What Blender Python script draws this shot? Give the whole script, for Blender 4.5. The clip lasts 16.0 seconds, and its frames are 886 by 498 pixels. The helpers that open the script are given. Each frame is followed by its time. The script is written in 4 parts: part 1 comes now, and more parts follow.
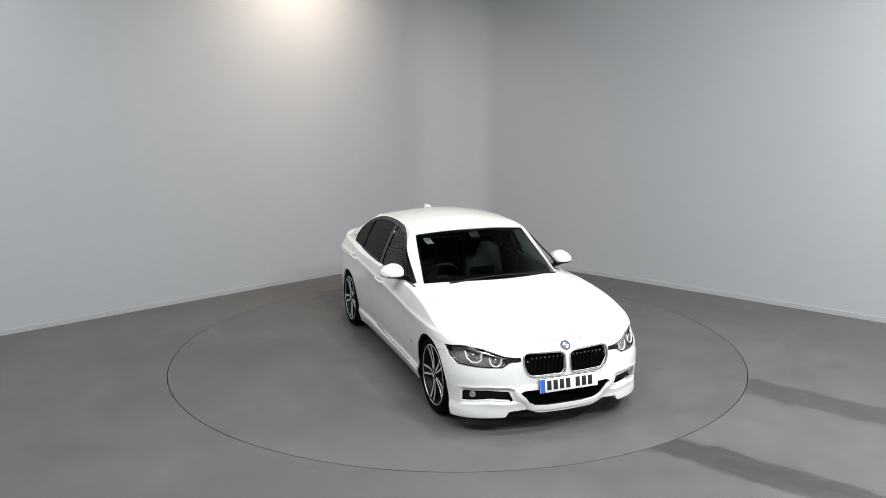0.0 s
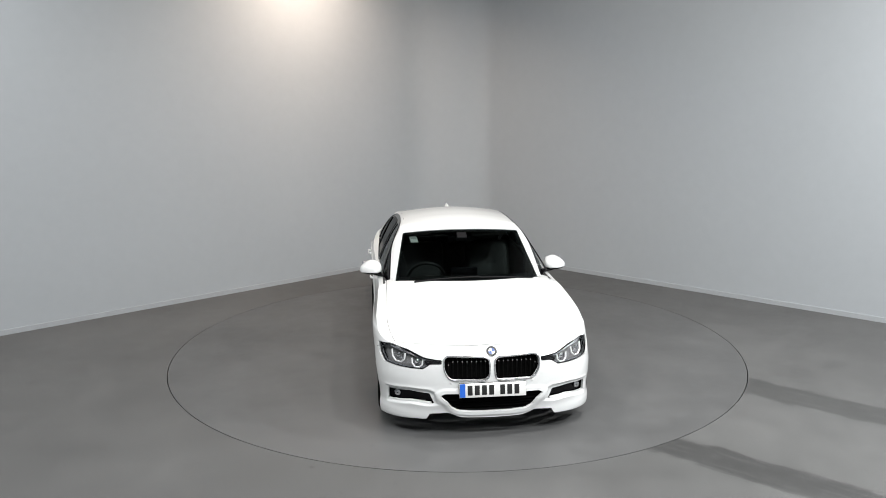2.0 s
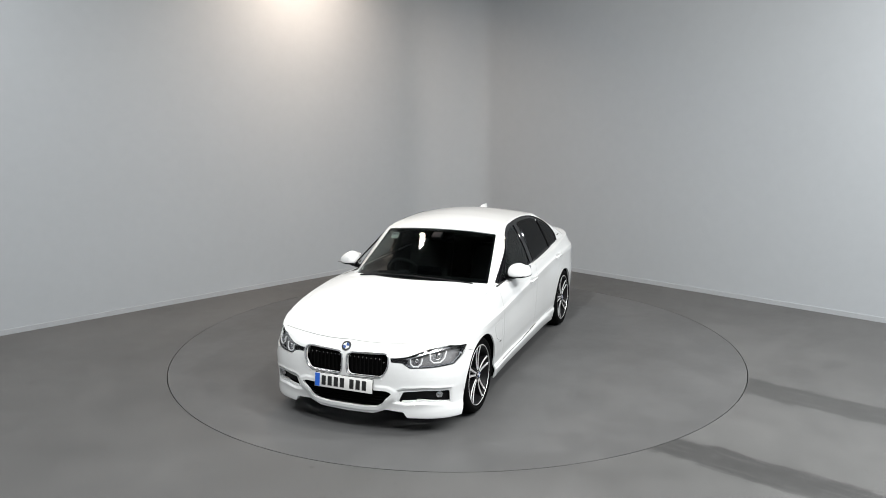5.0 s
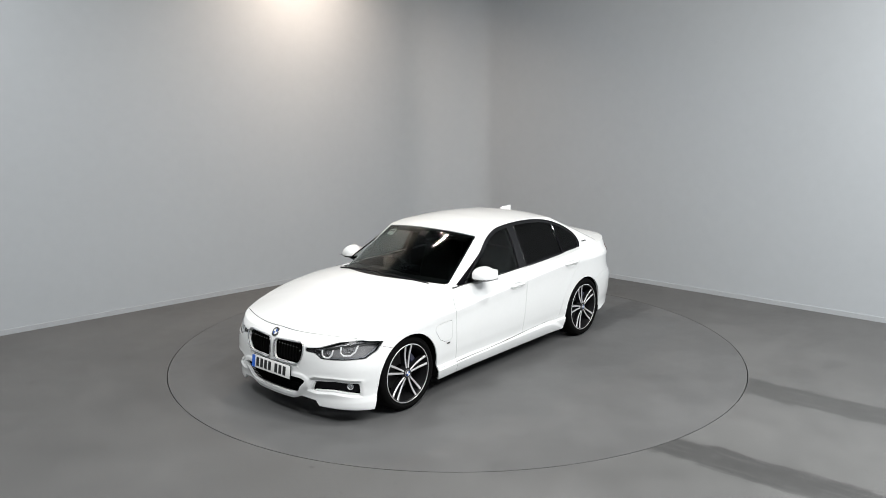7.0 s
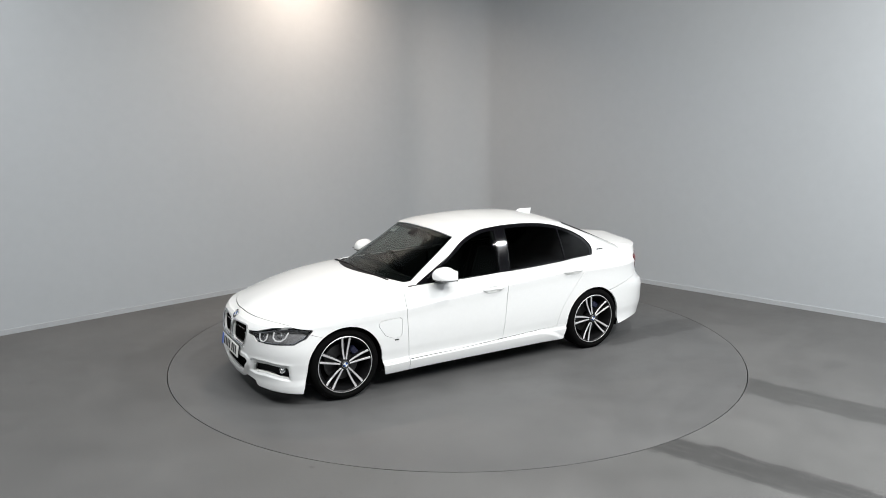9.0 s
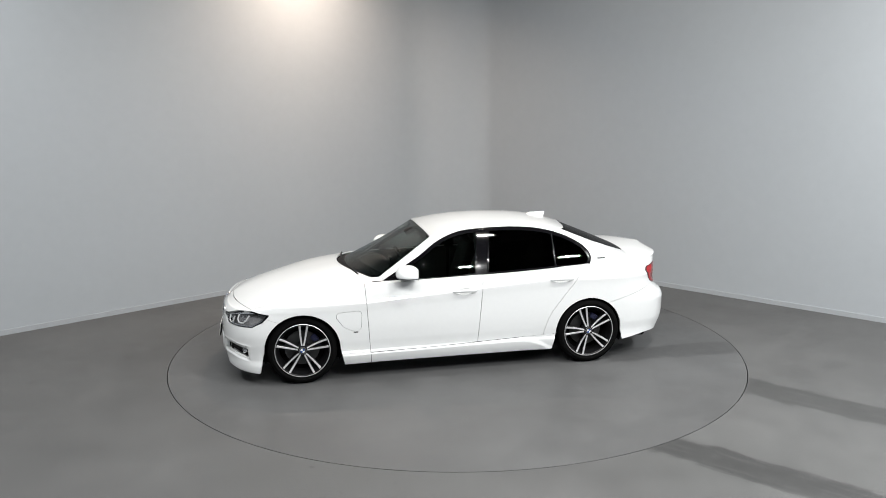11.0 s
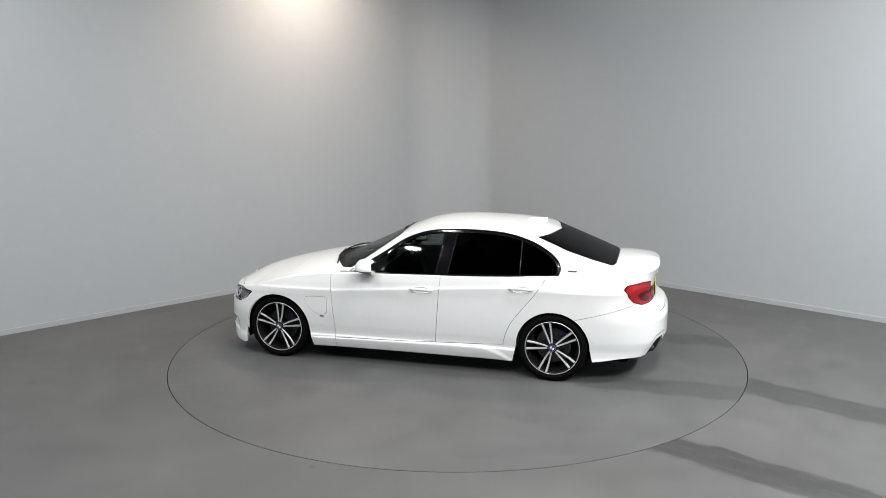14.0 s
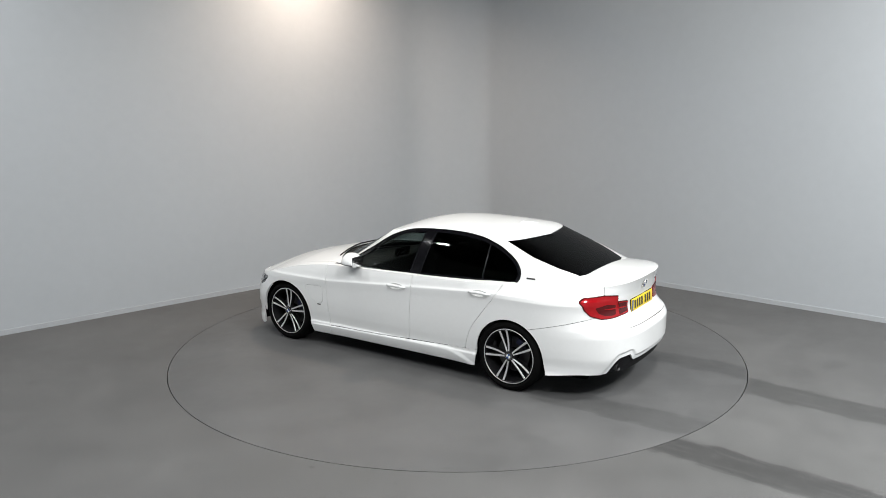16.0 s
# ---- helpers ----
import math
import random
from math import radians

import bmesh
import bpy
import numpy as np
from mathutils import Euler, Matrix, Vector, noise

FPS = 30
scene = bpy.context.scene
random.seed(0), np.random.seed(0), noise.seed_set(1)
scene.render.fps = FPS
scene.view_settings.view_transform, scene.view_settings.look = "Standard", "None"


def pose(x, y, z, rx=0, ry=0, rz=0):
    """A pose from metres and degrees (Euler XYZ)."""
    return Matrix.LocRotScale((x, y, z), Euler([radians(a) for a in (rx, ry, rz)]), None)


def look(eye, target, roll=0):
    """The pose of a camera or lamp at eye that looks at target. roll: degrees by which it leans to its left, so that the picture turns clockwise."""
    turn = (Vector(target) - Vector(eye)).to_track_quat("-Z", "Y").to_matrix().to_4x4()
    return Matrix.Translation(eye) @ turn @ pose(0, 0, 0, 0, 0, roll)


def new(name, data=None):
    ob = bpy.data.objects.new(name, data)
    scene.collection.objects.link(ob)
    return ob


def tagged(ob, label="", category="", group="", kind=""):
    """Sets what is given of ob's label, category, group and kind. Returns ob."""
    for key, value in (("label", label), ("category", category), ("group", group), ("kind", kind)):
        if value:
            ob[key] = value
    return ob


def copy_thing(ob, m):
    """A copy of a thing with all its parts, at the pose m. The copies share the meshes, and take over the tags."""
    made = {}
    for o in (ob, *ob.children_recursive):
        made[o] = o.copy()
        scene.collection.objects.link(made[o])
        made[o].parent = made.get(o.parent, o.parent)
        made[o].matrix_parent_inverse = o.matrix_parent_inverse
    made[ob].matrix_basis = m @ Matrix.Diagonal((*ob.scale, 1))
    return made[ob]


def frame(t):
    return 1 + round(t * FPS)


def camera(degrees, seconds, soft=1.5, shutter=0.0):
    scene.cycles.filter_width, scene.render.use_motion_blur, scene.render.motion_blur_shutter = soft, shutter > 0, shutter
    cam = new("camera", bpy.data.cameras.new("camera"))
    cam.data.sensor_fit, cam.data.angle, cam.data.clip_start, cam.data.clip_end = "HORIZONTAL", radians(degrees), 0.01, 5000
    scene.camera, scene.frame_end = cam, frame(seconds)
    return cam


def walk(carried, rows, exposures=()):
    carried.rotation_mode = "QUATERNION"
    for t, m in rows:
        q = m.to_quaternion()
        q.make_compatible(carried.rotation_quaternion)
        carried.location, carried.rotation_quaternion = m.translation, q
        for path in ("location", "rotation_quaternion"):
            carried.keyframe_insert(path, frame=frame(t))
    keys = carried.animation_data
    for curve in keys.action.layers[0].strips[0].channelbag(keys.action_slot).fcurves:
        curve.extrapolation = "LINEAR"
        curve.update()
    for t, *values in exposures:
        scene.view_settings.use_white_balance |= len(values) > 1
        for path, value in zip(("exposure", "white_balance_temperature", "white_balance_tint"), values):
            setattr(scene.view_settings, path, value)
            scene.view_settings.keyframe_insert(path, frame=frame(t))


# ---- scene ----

# ---------------- camera ----------------
cam = camera(59.94, 16.0, soft=0.9)
EYE = Vector((0, -8.088, 2.595))
YAW, PITCH, ROLL = radians(-0.951), radians(10.827), -0.448
AIM = EYE + 10 * Vector((math.sin(YAW) * math.cos(PITCH), math.cos(YAW) * math.cos(PITCH), -math.sin(PITCH)))
walk(cam, [(0.0, look(EYE, AIM, ROLL)), (16.0, look(EYE, AIM, ROLL))])

# ---------------- light ----------------
scene.view_settings.exposure = 0.0
world = bpy.data.worlds.new("world")
scene.world = world
world.use_nodes = True
world.node_tree.nodes["Background"].inputs[0].default_value = (0.5, 0.55, 0.6, 1)
world.node_tree.nodes["Background"].inputs[1].default_value = 0.02
CEILING = 7.0


def lamp(name, place, target, power, size, colour, spread=170):
    data = bpy.data.lights.new(name, "AREA")
    data.shape, data.size, data.energy, data.color, data.spread = "DISK", size, power, colour, radians(spread)
    ob = new(name, data)
    ob.matrix_world = look(place, target)
    return ob


# Unseen fill lamps over the turntable, added to balance floor and car brightness.
TABLE_FILL_LAMPS = [(2.5, -3.0, 210), (0.4, -0.4, 60), (-1.9, -1.6, 40)]
# Fifth and sixth are added fill; the rest follow reflections in the car windows.
HALL_LAMPS = [(-5.2, -1.7, 125), (-3.5, -4.3, 95), (-0.95, -6.1, 160), (1.2, -5.8, 195), (3.2, -6.6, 230), (5.0, -5.2, 280), (6.0, -2.1, 355)]
LAMP_Z, HALL_Z = CEILING - 0.40, 5.5
for lx, ly, power in TABLE_FILL_LAMPS:
    lamp("ceiling_lamp_light", (lx, ly, LAMP_Z), (lx, ly, 0), power, 0.36, (1.0, 0.97, 0.93), 180)
for lx, ly, power in HALL_LAMPS:
    lamp("ceiling_lamp_light", (lx, ly, HALL_Z), (lx, ly, 0), power, 0.34, (0.975, 0.985, 0.99), 180)
WALL_LAMP = (-1.5, 2.32, 5.15)
lamp("wall_lamp_light", WALL_LAMP, (-2.15, 3.03, 0), 78, 0.2, (1.0, 0.80, 0.64), 142)


# ---------------- materials ----------------
def material(name, colour=(0.5, 0.5, 0.5), rough=0.5, metal=0.0, coat=0.0, vary=0.0, scale=20.0, bump=0.0, bump_scale=200.0, spec=0.5):
    """Principled surface with noise in its colour and roughness at two scales, and fine relief."""
    m = bpy.data.materials.new(name)
    m.use_nodes = True
    nt = m.node_tree
    b = nt.nodes["Principled BSDF"]
    b.inputs["Base Color"].default_value = (*colour, 1)
    b.inputs["Roughness"].default_value = rough
    b.inputs["Metallic"].default_value = metal
    b.inputs["Coat Weight"].default_value = coat
    b.inputs["Coat Roughness"].default_value = 0.04
    b.inputs["Specular IOR Level"].default_value = spec
    if vary > 0 or bump > 0:
        co = nt.nodes.new("ShaderNodeTexCoord")
    if vary > 0:
        n1, n2 = nt.nodes.new("ShaderNodeTexNoise"), nt.nodes.new("ShaderNodeTexNoise")
        n1.inputs["Scale"].default_value, n2.inputs["Scale"].default_value = scale, scale * 9
        n1.inputs["Detail"].default_value = 6
        nt.links.new(co.outputs["Object"], n1.inputs["Vector"])
        nt.links.new(co.outputs["Object"], n2.inputs["Vector"])
        add = nt.nodes.new("ShaderNodeMath")
        add.operation = "ADD"
        nt.links.new(n1.outputs["Fac"], add.inputs[0])
        nt.links.new(n2.outputs["Fac"], add.inputs[1])
        mr = nt.nodes.new("ShaderNodeMapRange")
        mr.inputs["From Min"].default_value, mr.inputs["From Max"].default_value = 0.6, 1.4
        mr.inputs["To Min"].default_value, mr.inputs["To Max"].default_value = 1 - vary, 1 + vary
        nt.links.new(add.outputs[0], mr.inputs["Value"])
        mul = nt.nodes.new("ShaderNodeVectorMath")
        mul.operation = "SCALE"
        mul.inputs[0].default_value = colour
        nt.links.new(mr.outputs[0], mul.inputs["Scale"])
        nt.links.new(mul.outputs[0], b.inputs["Base Color"])
        mr2 = nt.nodes.new("ShaderNodeMapRange")
        mr2.inputs["From Min"].default_value, mr2.inputs["From Max"].default_value = 0.6, 1.4
        mr2.inputs["To Min"].default_value, mr2.inputs["To Max"].default_value = max(rough * (1 - vary), 0.02), min(rough * (1 + vary), 1)
        nt.links.new(add.outputs[0], mr2.inputs["Value"])
        nt.links.new(mr2.outputs[0], b.inputs["Roughness"])
    if bump > 0:
        n3 = nt.nodes.new("ShaderNodeTexNoise")
        n3.inputs["Scale"].default_value = bump_scale
        nt.links.new(co.outputs["Object"], n3.inputs["Vector"])
        bp = nt.nodes.new("ShaderNodeBump")
        bp.inputs["Strength"].default_value = bump
        bp.inputs["Distance"].default_value = 0.004
        nt.links.new(n3.outputs["Fac"], bp.inputs["Height"])
        nt.links.new(bp.outputs[0], b.inputs["Normal"])
    return m


def glass_material(name, tint, gloss=0.02, edge=0.6, rough=0.0):
    """One face of a thin pane: tinted see-through with a mirror gloss that grows at flat angles."""
    m = bpy.data.materials.new(name)
    m.use_nodes = True
    nt = m.node_tree
    nt.nodes.remove(nt.nodes["Principled BSDF"])
    tr, gl = nt.nodes.new("ShaderNodeBsdfTransparent"), nt.nodes.new("ShaderNodeBsdfGlossy")
    tr.inputs["Color"].default_value = (*tint, 1)
    gl.inputs["Roughness"].default_value = rough
    facing, mix = nt.nodes.new("ShaderNodeLayerWeight"), nt.nodes.new("ShaderNodeMixShader")
    facing.inputs["Blend"].default_value = 0.5
    power, fit = nt.nodes.new("ShaderNodeMath"), nt.nodes.new("ShaderNodeMapRange")
    power.operation = "POWER"
    power.inputs[1].default_value = 4.5
    fit.inputs["To Min"].default_value, fit.inputs["To Max"].default_value = gloss, edge
    nt.links.new(facing.outputs["Facing"], power.inputs[0])
    nt.links.new(power.outputs[0], fit.inputs["Value"])
    nt.links.new(fit.outputs[0], mix.inputs[0])
    nt.links.new(tr.outputs[0], mix.inputs[1])
    nt.links.new(gl.outputs[0], mix.inputs[2])
    nt.links.new(mix.outputs[0], nt.nodes["Material Output"].inputs["Surface"])
    return m


WHITE = material("white_car_paint", (0.765, 0.777, 0.772), 0.28, coat=1.0, vary=0.015, scale=3)
BLACK_GLOSS = material("gloss_black_trim", (0.004, 0.004, 0.005), 0.08, spec=0.35)
BLACK_MATT = material("matt_black_plastic", (0.008, 0.008, 0.009), 0.6, vary=0.15, scale=30, bump=0.2, spec=0.15)
DARK = material("dark_underside", (0.004, 0.004, 0.004), 0.95, vary=0.2, scale=12, spec=0.0)
RUBBER = material("tyre_rubber", (0.0035, 0.0035, 0.0035), 0.8, vary=0.2, scale=40, bump=0.15, spec=0.04)
CHROME = material("chrome", (0.85, 0.85, 0.86), 0.22, metal=1.0)
ALLOY = material("machined_alloy", (0.80, 0.80, 0.80), 0.42, metal=0.75, vary=0.06, scale=60)
GUNMETAL = material("dark_grey_wheel_paint", (0.005, 0.005, 0.0055), 0.40, vary=0.1, scale=30, spec=0.2)
STEEL = material("brake_disc_steel", (0.09, 0.09, 0.09), 0.5, metal=1.0, vary=0.15, scale=50)
BLUE = material("blue_caliper_paint", (0.004, 0.006, 0.030), 0.5, coat=0.1, vary=0.05)
PLATE_WHITE = material("white_plate_plastic", (0.75, 0.75, 0.73), 0.4, vary=0.03)
PLATE_YELLOW = material("yellow_plate_plastic", (0.75, 0.55, 0.02), 0.4, vary=0.03)
ROUNDEL_BLUE = material("dark_blue_enamel", (0.012, 0.06, 0.24), 0.3, vary=0.03)
PLATE_BLUE = material("blue_plate_band", (0.02, 0.12, 0.55), 0.4, vary=0.03)
INK = material("black_print", (0.012, 0.012, 0.012), 0.5, vary=0.05)
GLASS = glass_material("clear_car_glass", (0.62, 0.66, 0.65), 0.016, 0.55)
PRIVACY = glass_material("dark_privacy_glass", (0.13, 0.13, 0.135), 0.018, 0.40)
LENS = glass_material("clear_lens", (0.97, 0.97, 0.97), 0.015, 0.4)
RED_LENS = material("red_tail_lens", (0.29, 0.005, 0.008), 0.10, spec=0.5, vary=0.05, scale=20)
DARK_RED = material("dark_red_tail_lens", (0.07, 0.002, 0.003), 0.10, spec=0.5, vary=0.05, scale=20)


# ---------------- mesh helpers ----------------
def mesh_object(name, verts, faces, mat, parent=None, label="", smooth=True, angle=35):
    me = bpy.data.meshes.new(name)
    me.from_pydata([tuple(map(float, v)) for v in verts], [], [tuple(map(int, f)) for f in faces])
    me.update()
    if smooth:
        me.polygons.foreach_set("use_smooth", [True] * len(me.polygons))
        me.set_sharp_from_angle(angle=radians(angle))
    me.materials.append(mat)
    ob = new(name, me)
    if parent:
        ob.parent = parent
    if label:
        ob["label"] = label
    return ob


def part(name, bm, mat, parent=None, label="", smooth=True):
    """One bmesh as one mesh object under a thing or a part."""
    bmesh.ops.recalc_face_normals(bm, faces=bm.faces[:])
    me = bpy.data.meshes.new(name)
    bm.to_mesh(me)
    bm.free()
    if smooth:
        me.polygons.foreach_set("use_smooth", [True] * len(me.polygons))
        me.set_sharp_from_angle(angle=radians(35))
    me.materials.append(mat)
    ob = new(name, me)
    if parent:
        ob.parent = parent
    if label:
        ob["label"] = label
    return ob


def box(size, at=(0, 0, 0), bevel=0.0, turn=None, segments=2, bm=None):
    own = bmesh.new()
    bmesh.ops.create_cube(own, size=1.0, matrix=Matrix.Diagonal((*size, 1)))
    if bevel > 0:
        bmesh.ops.bevel(own, geom=own.edges[:], offset=bevel, segments=segments, affect="EDGES", profile=0.5)
    m = Matrix.Translation(at) @ (turn if turn else Matrix())
    bmesh.ops.transform(own, matrix=m, verts=own.verts[:])
    if bm is None:
        return own
    tmp = bpy.data.meshes.new("tmp")
    own.to_mesh(tmp)
    own.free()
    bm.from_mesh(tmp)
    bpy.data.meshes.remove(tmp)
    return bm


def lathe(profile, n=64, axis="Y", closed=True):
    """Revolves (radius, offset) pairs about an axis."""
    bm = bmesh.new()
    rings = []
    for r, o in profile:
        ring = []
        for i in range(n):
            a = 2 * math.pi * i / n
            c, s_ = r * math.cos(a), r * math.sin(a)
            ring.append(bm.verts.new({"Y": (c, o, s_), "Z": (c, s_, o), "X": (o, c, s_)}[axis]))
        rings.append(ring)
    pairs = list(zip(rings, rings[1:])) + ([(rings[-1], rings[0])] if closed else [])
    for a, b in pairs:
        for i in range(n):
            bm.faces.new((a[i], a[(i + 1) % n], b[(i + 1) % n], b[i]))
    return bm


def tube(points, radius, n=8):
    """A round bar along a line of points."""
    bm = bmesh.new()
    pts = [Vector(p) for p in points]
    rings = []
    for i, p in enumerate(pts):
        d = (pts[min(i + 1, len(pts) - 1)] - pts[max(i - 1, 0)]).normalized()
        q = d.to_track_quat("Z", "Y").to_matrix()
        rings.append([bm.verts.new(p + q @ Vector((radius * math.cos(2 * math.pi * k / n), radius * math.sin(2 * math.pi * k / n), 0))) for k in range(n)])
    for a, b in zip(rings, rings[1:]):
        for k in range(n):
            bm.faces.new((a[k], a[(k + 1) % n], b[(k + 1) % n], b[k]))
    bm.faces.new(rings[0][::-1])
    bm.faces.new(rings[-1])
    return bm


def curve(*pairs):
    """A smooth monotone-ish function through (x, value) pairs."""
    xs, ys = np.array([p[0] for p in pairs], float), np.array([p[1] for p in pairs], float)
    order = np.argsort(xs)
    xs, ys = xs[order], ys[order]
    h, d = np.diff(xs), np.diff(ys) / np.diff(xs)
    m = np.zeros_like(ys)
    m[0], m[-1] = d[0], d[-1]
    for i in range(1, len(xs) - 1):
        if d[i - 1] * d[i] > 0:
            w1, w2 = 2 * h[i] + h[i - 1], h[i] + 2 * h[i - 1]
            m[i] = (w1 + w2) / (w1 / d[i - 1] + w2 / d[i])

    def value(x):
        x = np.clip(np.asarray(x, float), xs[0], xs[-1])
        i = np.clip(np.searchsorted(xs, x) - 1, 0, len(xs) - 2)
        t = (x - xs[i]) / h[i]
        return (2 * t**3 - 3 * t**2 + 1) * ys[i] + (t**3 - 2 * t**2 + t) * h[i] * m[i] + (-2 * t**3 + 3 * t**2) * ys[i + 1] + (t**3 - t**2) * h[i] * m[i + 1]
    return value


def polygon(points, r=0.0):
    """Signed distance to a polygon (negative inside), with corners rounded by r."""
    p = np.array(points, float)
    if r > 0:
        area = sum(p[i - 1][0] * p[i][1] - p[i][0] * p[i - 1][1] for i in range(len(p)))
        sign = 1 if area > 0 else -1
        moved = []
        for i in range(len(p)):
            a, b, c = p[i - 1], p[i], p[(i + 1) % len(p)]
            u, v = (b - a) / np.linalg.norm(b - a), (c - b) / np.linalg.norm(c - b)
            nu, nv = sign * np.array((-u[1], u[0])), sign * np.array((-v[1], v[0]))
            k = nu + nv
            moved.append(b + k * r / max(1e-6, 1 + nu @ nv))
        p = np.array(moved)

    def value(x, y):
        best, inside = np.full(np.shape(x), 1e9), np.zeros(np.shape(x), bool)
        for i in range(len(p)):
            (ax, ay), (bx, by) = p[i - 1], p[i]
            ex, ey = bx - ax, by - ay
            t = np.clip(((x - ax) * ex + (y - ay) * ey) / (ex * ex + ey * ey), 0, 1)
            best = np.minimum(best, np.hypot(x - ax - t * ex, y - ay - t * ey))
            cross = ((ay > y) != (by > y)) & (x < ex * (y - ay) / (ey if ey else 1e-9) + ax)
            inside ^= cross
        return np.where(inside, -best, best) - r
    return value


def clip(shell, f):
    """Cuts a (verts, faces) shell along f(x, y, z) = 0 and keeps where f is negative."""
    V, F = shell
    d = f(V[:, 0], V[:, 1], V[:, 2])
    keep = d < 0
    out_v, out_f, made = list(V), [], {}
    for face in F:
        k = [keep[i] for i in face]
        if all(k):
            out_f.append(face)
            continue
        if not any(k):
            continue
        poly = []
        for a, b in zip(face, face[1:] + face[:1]):
            if keep[a]:
                poly.append(a)
            if keep[a] != keep[b]:
                key = (a, b) if a < b else (b, a)
                if key not in made:
                    t = d[key[0]] / (d[key[0]] - d[key[1]])
                    out_v.append(V[key[0]] + t * (V[key[1]] - V[key[0]]))
                    made[key] = len(out_v) - 1
                poly.append(made[key])
        if len(poly) > 2:
            out_f.append(tuple(poly))
    used = sorted({i for face in out_f for i in face})
    index = {j: i for i, j in enumerate(used)}
    return np.array([out_v[i] for i in used]).reshape(-1, 3), [tuple(index[i] for i in face) for face in out_f]


def cut(shell, *fs):
    for f in fs:
        shell = clip(shell, f)
    return shell


def join(*shells):
    V, F, n = [], [], 0
    for v, f in shells:
        V.append(v)
        F += [tuple(i + n for i in face) for face in f]
        n += len(v)
    V = np.concatenate(V)
    key, remap, out = {}, [], []
    for v in V:
        k = tuple(np.round(v, 4))
        if k not in key:
            key[k] = len(out)
            out.append(v)
        remap.append(key[k])
    faces = []
    for face in F:
        g = []
        for i in face:
            j = remap[i]
            if not g or (g[-1] != j and g[0] != j):
                g.append(j)
        if len(g) > 2:
            faces.append(tuple(g))
    return np.array(out), faces


def mirrored(shell):
    V, F = shell
    return V * np.array((1, -1, 1)), [face[::-1] for face in F]


def both(shell):
    return join(shell, mirrored(shell))


def normals(V, F):
    N = np.zeros_like(V)
    for face in F:
        p = V[list(face)]
        n = np.zeros(3)
        for i in range(1, len(p) - 1):
            n += np.cross(p[i] - p[0], p[i + 1] - p[0])
        N[list(face)] += n
    return N / np.maximum(np.linalg.norm(N, axis=1, keepdims=True), 1e-12)


def moved(shell, off):
    V, F = shell
    return V + normals(V, F) * off, F


def thick(shell, depth):
    """Gives a shell an inner skin and closed rims."""
    V, F = shell
    N, n = normals(V, F), len(V)
    edges = {}
    for face in F:
        for a, b in zip(face, face[1:] + face[:1]):
            edges[(a, b)] = edges.get((a, b), 0) + 1
    out = list(F) + [tuple(i + n for i in face[::-1]) for face in F]
    for a, b in edges:
        if (b, a) not in edges:
            out.append((b, a, a + n, b + n))
    return np.concatenate([V, V - N * depth]), out


def panel(name, shell, mat, parent, depth=0.012, label="", off=0.0):
    if off:
        shell = moved(shell, off)
    V, F = thick(shell, depth)
    return mesh_object(name, V, F, mat, parent, label, angle=40)


# ---------------- the room ----------------
LEFT_DIR, RIGHT_DIR = Vector((-3.43, -3.18, 0)).normalized(), Vector((3.27, -2.90, 0)).normalized()
CORNER_L, CORNER_R = Vector((-0.549, 4.64, 0)), Vector((0.467, 4.784, 0))
FAR_L, FAR_R = CORNER_L + LEFT_DIR * 11.0, CORNER_R + RIGHT_DIR * 11.0


def wall(name, a, b, mat, height=CEILING, depth=0.2, label=""):
    """An upright slab whose room side runs from a to b (room on the left of that way)."""
    d = (b - a).normalized()
    back = Vector((d.y, -d.x, 0)) * depth
    V = [a, b, b + back, a + back]
    V = V + [v + Vector((0, 0, height)) for v in V]
    F = [(3, 2, 1, 0), (4, 5, 6, 7), (0, 1, 5, 4), (1, 2, 6, 5), (2, 3, 7, 6), (3, 0, 4, 7)]
    ob = mesh_object(name, V, F, mat, smooth=False)
    return tagged(ob, label, "wall", kind="structure")


def node(nt, op, *values):
    """A Math node fed with sockets or numbers."""
    n = nt.nodes.new("ShaderNodeMath")
    n.operation = op
    for k, v in enumerate(values):
        if isinstance(v, (int, float)):
            n.inputs[k].default_value = v
        else:
            nt.links.new(v, n.inputs[k])
    return n.outputs[0]


